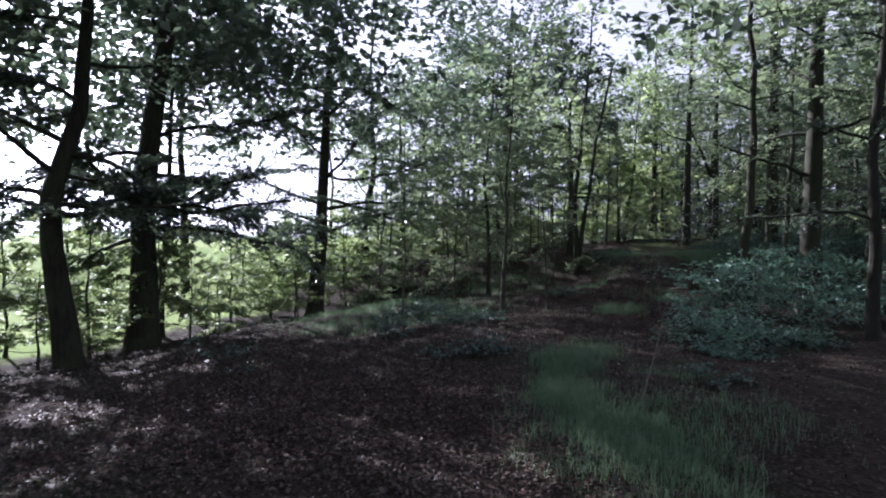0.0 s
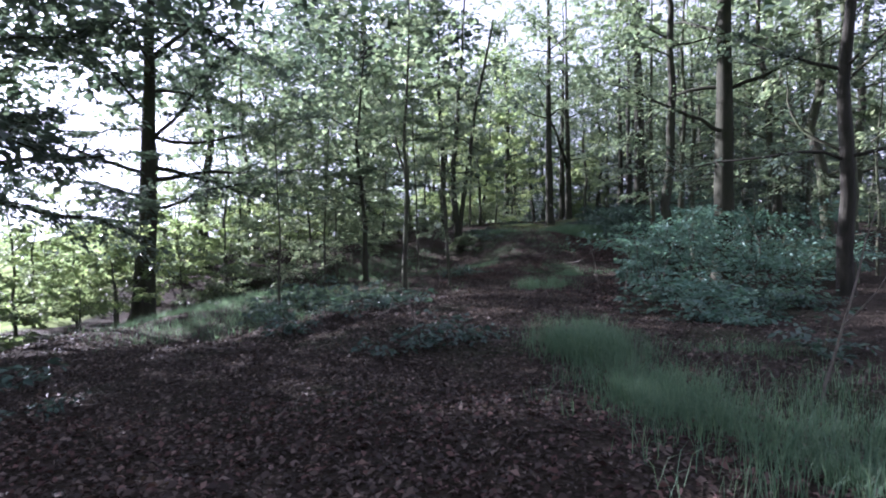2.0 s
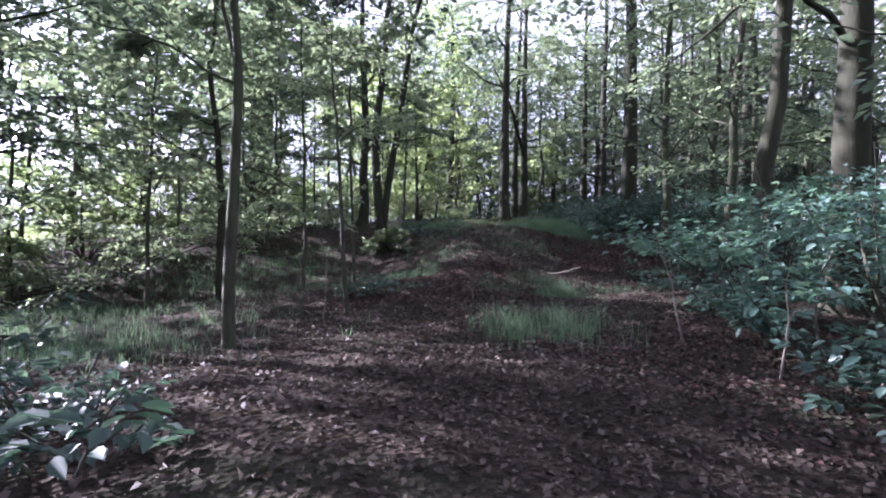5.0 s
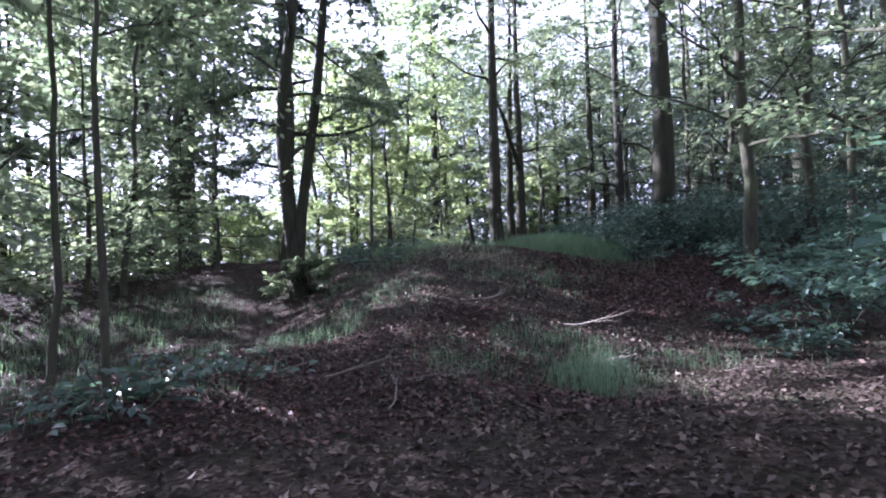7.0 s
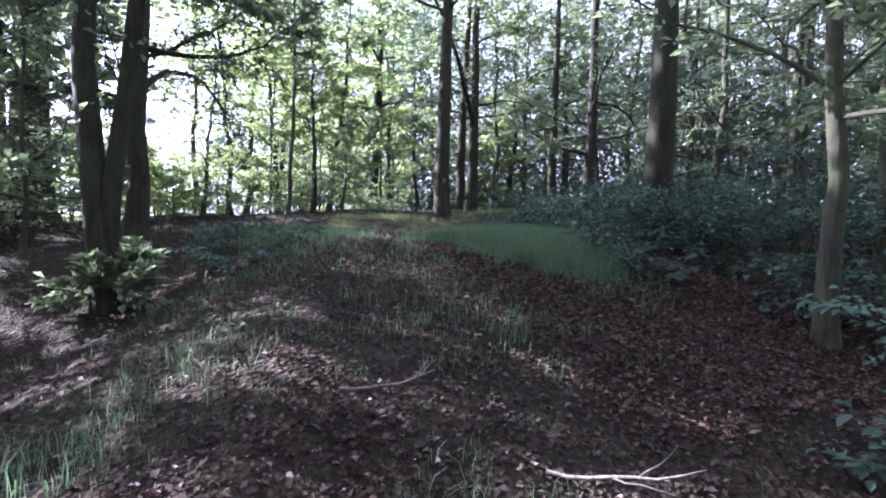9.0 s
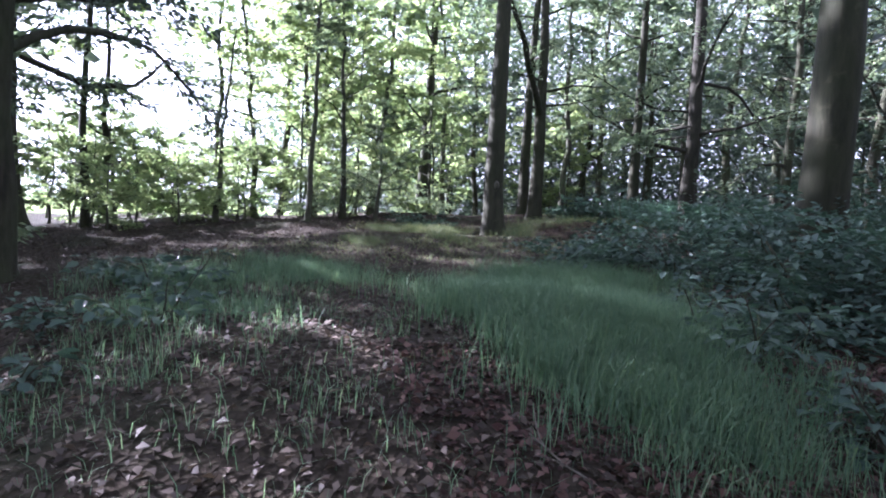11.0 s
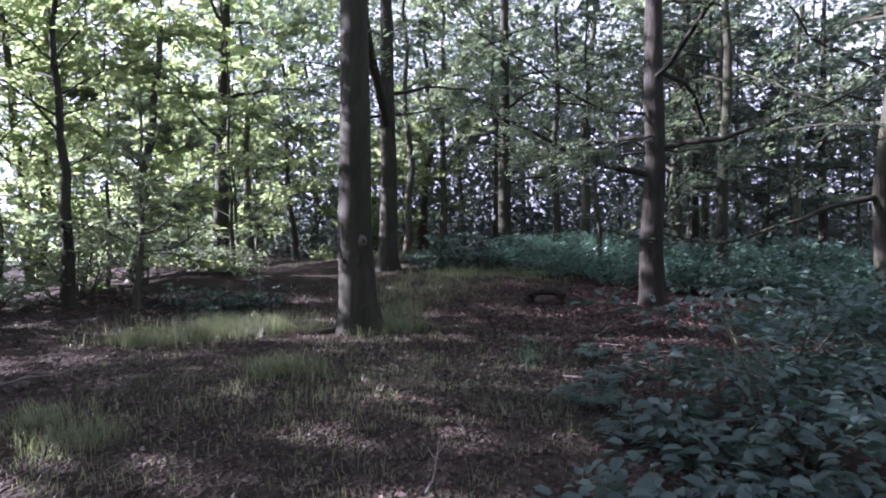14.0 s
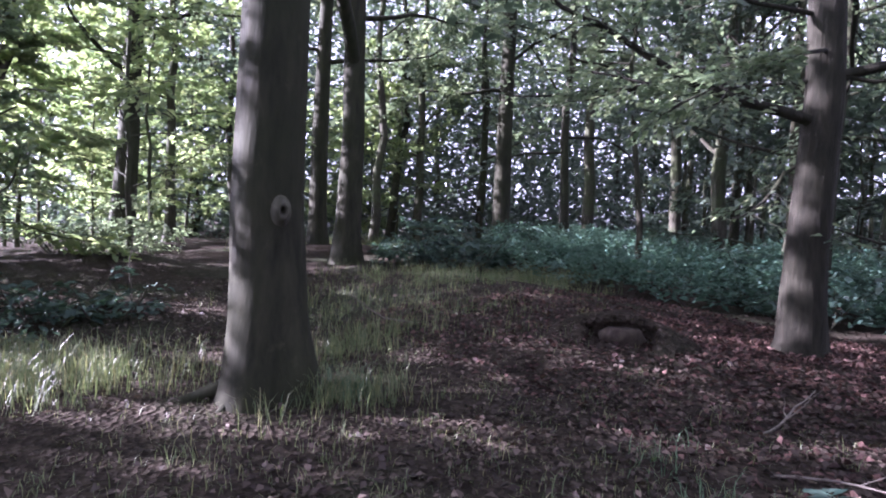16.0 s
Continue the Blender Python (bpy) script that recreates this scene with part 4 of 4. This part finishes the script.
grass_patch(31, "long soft green grass growing on the bank beside the path", [
    (22000, 11.7, 30.8, 0.9, 1.9, 0.35), (9000, 11.3, 29.4, 0.6, 1.0, 0.3), (11000, 12.8, 32.8, 1.3, 1.6, 0.33), (2800, 8.6, 33.4, 1.2, 1.0, 0.28), (3500, 9.9, 34.6, 1.0, 1.2, 0.24), (2000, 8.6, 31.2, 1.1, 1.5, 0.22), (500, 10.2, 31.6, 1.6, 2.6, 0.14), (500, 9.6, 28.4, 1.6, 1.6, 0.14), (900, 8.0, 29.4, 2.2, 0.9, 0.16), (900, 7.4, 26.8, 2.6, 1.6, 0.08)])
grass_patch(32, "tufts of green grass beside the trodden path", [
    (4500, 2.65, 11.5, 0.42, 1.0, 0.3), (3500, 2.35, 9.7, 0.5, 1.0, 0.26), (5500, 2.8, 7.9, 1.0, 1.5, 0.26), (900, 4.3, 8.6, 1.0, 1.0, 0.2), (500, 4.1, 11.0, 0.7, 0.6, 0.16), (600, 8.4, 25.0, 0.9, 0.7, 0.2), (350, 7.0, 27.4, 1.0, 0.8, 0.2), (450, 6.2, 26.8, 0.7, 0.6, 0.24), (500, 9.4, 24.2, 1.2, 1.0, 0.16), (250, 8.0, 23.4, 0.3, 0.3, 0.36), (350, 4.6, 27.6, 1.2, 0.9, 0.2), (2600, -2.2, 18.6, 2.2, 2.2, 0.24), (1800, 0.4, 20.6, 1.2, 1.6, 0.18), (3000, -4.2, 23.6, 2.0, 2.4, 0.3), (3500, 1.6, 29.6, 2.6, 2.2, 0.22), (2500, -1.6, 27.2, 2.2, 2.0, 0.24), (1600, 4.0, 30.6, 1.2, 1.6, 0.2), (1200, 3.5, 13.2, 0.5, 1.0, 0.2), (900, 5.4, 19.4, 0.8, 1.2, 0.35), (400, 7.4, 24.6, 0.6, 0.8, 0.2), (600, 8.5, 24.2, 0.5, 0.5, 0.26), (600, 9.6, 27.4, 1.4, 1.0, 0.22),
    (4000, -1.0, 22.0, 3.2, 3.0, 0.28), (110, 15.85, 37.85, 0.3, 0.2, 0.22), (60, 16.2, 38.3, 0.3, 0.3, 0.16), (140, 15.35, 40.2, 0.3, 0.2, 0.26), (600, 3.5, 25.5, 2.5, 2.5, 0.24)])
grass_patch(33, "thin sunlit grass and pale tufts round the beech foot", [
    (2600, 13.4, 41.8, 1.3, 0.8, 0.3), (900, 13.2, 39.0, 0.45, 0.35, 0.26), (700, 12.2, 41.7, 0.5, 0.3, 0.24), (700, 11.2, 38.2, 0.4, 0.3, 0.2), (500, 11.0, 38.8, 0.3, 0.3, 0.2), (900, 15.9, 41.3, 0.7, 0.5, 0.22), (500, 17.5, 41.5, 1.2, 0.4, 0.16), (700, 20.4, 43.0, 1.4, 0.6, 0.28), (900, 12.2, 38.0, 2.2, 2.2, 0.16), (1500, 14.2, 37.6, 2.4, 2.0, 0.14), (700, 17.0, 42.0, 1.5, 1.2, 0.2), (700, 15.4, 40.2, 0.5, 0.4, 0.25),
    (900, 19.5, 44.5, 2.2, 1.6, 0.3), (1500, 22.5, 52.0, 3.5, 2.5, 0.35), (700, 13.6, 42.6, 1.2, 0.8, 0.25), (500, 18.5, 43.5, 2.5, 1.2, 0.25), (6500, 12.2, 37.4, 3.4, 3.4, 0.08), (4000, 15.0, 40.6, 3.0, 2.6, 0.08), (3500, 19.6, 43.6, 3.0, 1.6, 0.12), (3000, 9.4, 36.5, 2.0, 4.0, 0.08), (2500, 15.4, 38.2, 2.6, 1.8, 0.07)], GRASS_PALE)


def litter(seed, count, box=None, mat=LITTER):
    """Dry leaves strewn over the floor, thicker by the path."""
    rng = np.random.default_rng(seed)
    if box:
        x, y = rng.uniform(box[0], box[1], count), rng.uniform(box[2], box[3], count)
    else:
        y = 3 + 43 * rng.uniform(0, 1, count)
        x = np.interp(y, (2, 5, 9, 12, 18.6, 25, 32, 36.6, 46), (0, -0.4, 0.5, 1.6, 5.0, 8.5, 10.7, 13.4, 17.0)) + rng.normal(0, 2.7, count)
        few = rng.uniform(0, 1, count) > 0.7 * smooth(y, 29.0, 34.0)
        x, y = x[few], y[few]
    count = len(x)
    z = height(x, y) + rng.uniform(0.0, 0.03, count)
    z = z + np.array([noise.noise((a * 0.8, b * 0.8, 0.0)) * 0.05 + noise.noise((a * 2.3, b * 2.3, 4.0)) * 0.025 for a, b in zip(x, y)])
    a = rng.uniform(0, 6.28, count)
    along = np.stack([np.cos(a), np.sin(a), rng.normal(0.1, 0.3, count)], 1)
    up = np.array([0, 0, 1.0]) + rng.normal(0, 0.5, (count, 3))
    v, f = leaf_quads(np.stack([x, y, z], 1), along, up, rng.uniform(0.03, 0.075, count), 0.6, 0.2)
    ob = new("leaf_litter", mesh_from("leaf_litter", v, f, mat))
    tagged(ob, "dry brown and pale leaves strewn over the floor", "leaf litter", kind="stuff")


litter(41, 85000)
litter(42, 8000, (3.0, 13.0, 36.5, 47.0))
litter(43, 12000, (-5.0, 1.0, 6.0, 18.0))
litter(44, 12000, (-11.0, -3.0, 7.0, 26.0))
litter(45, 9000, (-4.0, 5.0, 24.0, 36.0))
litter(46, 12000, (9.8, 14.6, 25.6, 30.0), LITTER_RED)
litter(47, 6500, (16.4, 21.0, 36.6, 42.0), LITTER_RED)
litter(48, 5000, (3.6, 8.4, 22.6, 26.4), LITTER_RED)
litter(49, 2500, (5.0, 9.0, 15.4, 19.0), LITTER_RED)
litter(50, 4500, (-3.4, 3.0, 6.6, 11.0), LITTER_RED)
litter(51, 4000, (13.6, 18.6, 36.2, 39.6))
litter(52, 3000, (18.0, 20.8, 37.4, 40.4), LITTER_RED)


# ---------------- fallen twigs and dead stems ----------------
def twig(name, label, x, y, length, turn, seed, thick=0.012, mat=DEAD_BARK, forks=2, tilt=4.0, upright=False):
    rng = np.random.default_rng(seed)
    way = (0.08, 0.05, 1.0) if upright else (1, 0, math.tan(radians(tilt)))
    p = bend_path((0, 0, 0), way, length, 7, rng, 0.12)
    pieces = [(*tube(p, np.linspace(thick, thick * 0.35, 8), 6), 0)]
    for _ in range(forks):
        q, d = at_path(p, rng.uniform(0.35, 0.85))
        w = d / np.linalg.norm(d) + np.array([0, rng.choice((-0.8, 0.8)), 0.25])
        pieces.append((*tube(bend_path(q, w, length * rng.uniform(0.25, 0.45), 4, rng, 0.15), np.linspace(thick * 0.5, 0.002, 5), 5), 0))
    v, f, ix = join(pieces)
    ob = new(name, mesh_from(name, v, f, mat, True))
    ob.matrix_world = pose(x, y, hz(x, y) + (0.0 if upright else thick * 0.8), 0, 0, turn)
    return tagged(ob, label, "twig", "fallen twigs")


rng = np.random.default_rng(77)
for i, (x, y, ln) in enumerate([(2.2, 20.4, 1.6), (0.6, 18.6, 1.4), (1.4, 15.2, 0.7), (0.2, 16.0, 0.8), (2.0, 12.6, 0.5), (7.2, 24.6, 0.8), (6.2, 23.4, 0.7), (9.0, 25.6, 0.9), (8.7, 24.6, 0.6), (9.5, 23.6, 0.5), (12.9, 28.8, 0.7), (10.6, 28.3, 0.5), (9.6, 27.9, 0.45),
                                (16.3, 37.3, 1.1), (17.2, 38.2, 0.8), (14.6, 38.4, 0.5), (5.4, 21.4, 0.9), (4.4, 21.0, 0.8), (6.8, 16.8, 0.6), (3.6, 14.4, 0.5), (6.0, 26.2, 0.8), (5.2, 24.8, 0.9), (11.2, 41.0, 0.9), (13.0, 36.0, 0.5), (0.9, 9.9, 0.4), (1.6, 10.6, 0.45), (-1.2, 14.0, 0.8), (16.8, 41.4, 0.8), (0.4, 14.6, 1.1), (-0.4, 15.4, 0.9), (1.0, 16.4, 0.7), (6.6, 24.2, 0.9), (5.9, 24.6, 0.7), (6.3, 25.4, 0.6), (8.0, 26.6, 0.7), (15.6, 37.2, 0.9), (16.6, 37.9, 0.7), (10.6, 40.4, 0.8), (0.2, 9.0, 0.5), (-0.6, 10.4, 0.6), (5.0, 19.0, 0.7), (4.2, 17.8, 0.5)]):
    twig("fallen_twig", "pale dry twig lying on the leaf litter", x, y, ln, rng.uniform(0, 360), 600 + i, rng.uniform(0.007, 0.016))
for i, (x, y, ln) in enumerate([(6.3, 18.1, 1.2), (7.0, 17.2, 1.4), (3.2, 9.0, 1.5), (6.3, 17.0, 0.9), (1.1, 13.9, 0.55), (3.3, 22.0, 0.9), (14.9, 44.8, 0.9), (6.9, 16.6, 1.3)]):
    twig("dead_stem", "thin pale dead stem standing in the undergrowth", x, y, ln, rng.uniform(0, 360), 640 + i, 0.014, DEAD_BARK, 1, upright=True)


# ---------------- the burrow ----------------
def burrow(x, y):
    """A low hump of bare earth, hollowed under a root, with a lump of earth parting its mouth."""
    root = new("burrow")
    root.location = (x, y, hz(x, y))
    rng = np.random.default_rng(8)
    facing = math.atan2(36.6 - y, 13.3 - x)
    ahead, across = np.array([math.cos(facing), math.sin(facing), 0]), np.array([-math.sin(facing), math.cos(facing), 0])
    # the hump, its front face pushed far in below the brow
    nu, nv = 61, 41
    us, ws = np.linspace(-1.5, 1.5, nu), np.linspace(-1.3, 1.1, nv)
    vs = []
    for w in ws:
        for u in us:
            q = math.hypot(u / 1.5, w / 1.2)
            z = 0.34 * float(1 - smooth(q, 0.15, 1.0)) - 0.05 * q + 0.03 * noise.noise((u * 3, w * 3, 2.0))
            hole = float(smooth(w, 0.12, 0.2)) * float(1 - smooth(w, 0.42, 0.85)) * float(1 - smooth(abs(u + 0.05), 0.38, 0.56))
            z -= hole * 0.42
            spot = ahead * w + across * u
            edge = float(smooth(q, 0.6, 1.0))
            vs.append(spot + np.array([0, 0, z - 0.08 * edge + hz(x + spot[0], y + spot[1]) - hz(x, y)]))
    fs = [(j * nu + i, j * nu + i + 1, (j + 1) * nu + i + 1, (j + 1) * nu + i) for j in range(nv - 1) for i in range(nu - 1)]
    part("mound", mesh_from("mound", np.array(vs), np.array(fs), FLOOR, True), root)
    # the brow: a bent root with earth on it, standing over the hollow
    p = [ahead * (0.2 + 0.13 * math.cos(d * 2.6)) + across * d + np.array([0, 0, 0.10 + 0.2 * math.cos(d * 2.3)]) for d in np.linspace(-0.62, 0.56, 12)]
    v, f = tube(p, 0.075 * np.array([0.5, 0.7, 0.95, 1.1, 1.0, 1.15, 1.0, 1.05, 0.9, 0.8, 0.7, 0.45]), 9, 0.05, rng)
    part("brow", mesh_from("brow", v, f, FLOOR, True), root, "arched earthy root over the mouth")
    # the lump between the two mouths
    n, m = 18, 10
    lv = []
    for j in range(m):
        for i in range(n):
            a, b = 2 * math.pi * i / n, math.pi * j / (m - 1)
            d = np.array([math.sin(b) * math.cos(a), math.sin(b) * math.sin(a), math.cos(b)])
            k = 1 + 0.4 * noise.noise(tuple(d * 1.9)) + 0.12 * noise.noise(tuple(d * 6.0))
            lv.append(ahead * (0.36 + 0.2 * d[0] * k) + across * (-0.02 + 0.31 * d[1] * k) + np.array([0, 0, 0.04 + min(0.22 * d[2] * k, 0.13)]))
    lf = [(j * n + i, j * n + (i + 1) % n, (j + 1) * n + (i + 1) % n, (j + 1) * n + i) for j in range(m - 1) for i in range(n)]
    part("lump", mesh_from("lump", np.array(lv), np.array(lf), EARTH, True), root, "pale rounded lump of dug earth")
    root.scale = (0.62, 0.62, 0.62)
    return tagged(root, "low earth hump with dark burrow mouths under a root", "burrow")


EARTH = bark_material("dug_earth", (0.03, 0.022, 0.017), (0.085, 0.066, 0.053), moss_amount=0.1, scale=5, ridges=0.5)
burrow(18.2, 39.9)


# ---------------- ferns ----------------
def fern(x, y, fronds, length, seed):
    """Arching fronds from one crown, each a midrib with two ranks of leaflets."""
    rng = np.random.default_rng(seed)
    root = new("fern")
    root.location = (x, y, hz(x, y))
    for k in range(fronds):
        a = 2 * math.pi * k / fronds + rng.uniform(-0.25, 0.25)
        ln = length * rng.uniform(0.75, 1.15)
        q = np.linspace(0, 1, 9)
        out = ln * q * rng.uniform(0.7, 0.9)
        p = np.stack([np.cos(a) * out, np.sin(a) * out, ln * (0.95 * q - 0.85 * q ** 2)], 1)
        rib = (*tube(p, np.linspace(0.004, 0.0012, 9), 4), 0)
        n = 26
        f = np.repeat(np.linspace(0.14, 0.98, n // 2), 2)
        side = np.tile([1.0, -1.0], n // 2)[:, None] * np.array([-math.sin(a), math.cos(a), 0.0])
        base = np.stack([np.interp(f, q, p[:, i]) for i in range(3)], 1)
        along = side + 0.35 * np.array([math.cos(a), math.sin(a), -0.2]) + rng.normal(0, 0.08, (n, 3))
        size = ln * 0.3 * np.sin(math.pi * np.clip(f * 0.85 + 0.12, 0, 1))
        leaf = (*leaf_quads(base, along, np.array([0, 0, 1.0]) + rng.normal(0, 0.15, (n, 3)), size, 0.3, 0.06), 0)
        frond = part("frond", mesh_from("frond", rib[0], rib[1], LEAF_UNDER_LIT), root)
        part("leaf_blade", mesh_from("leaf_blade", leaf[0], leaf[1], LEAF_SHADE), frond)
    return tagged(root, "small blue-green fern on the shaded forest floor", "fern", "ferns of the forest floor")


for i, (x, y, n, ln) in enumerate([(15.1, 36.4, 9, 0.5), (15.8, 36.8, 8, 0.42), (16.3, 37.4, 8, 0.4), (14.6, 35.6, 8, 0.45)]):
    fern(x, y, n, ln, 700 + i)
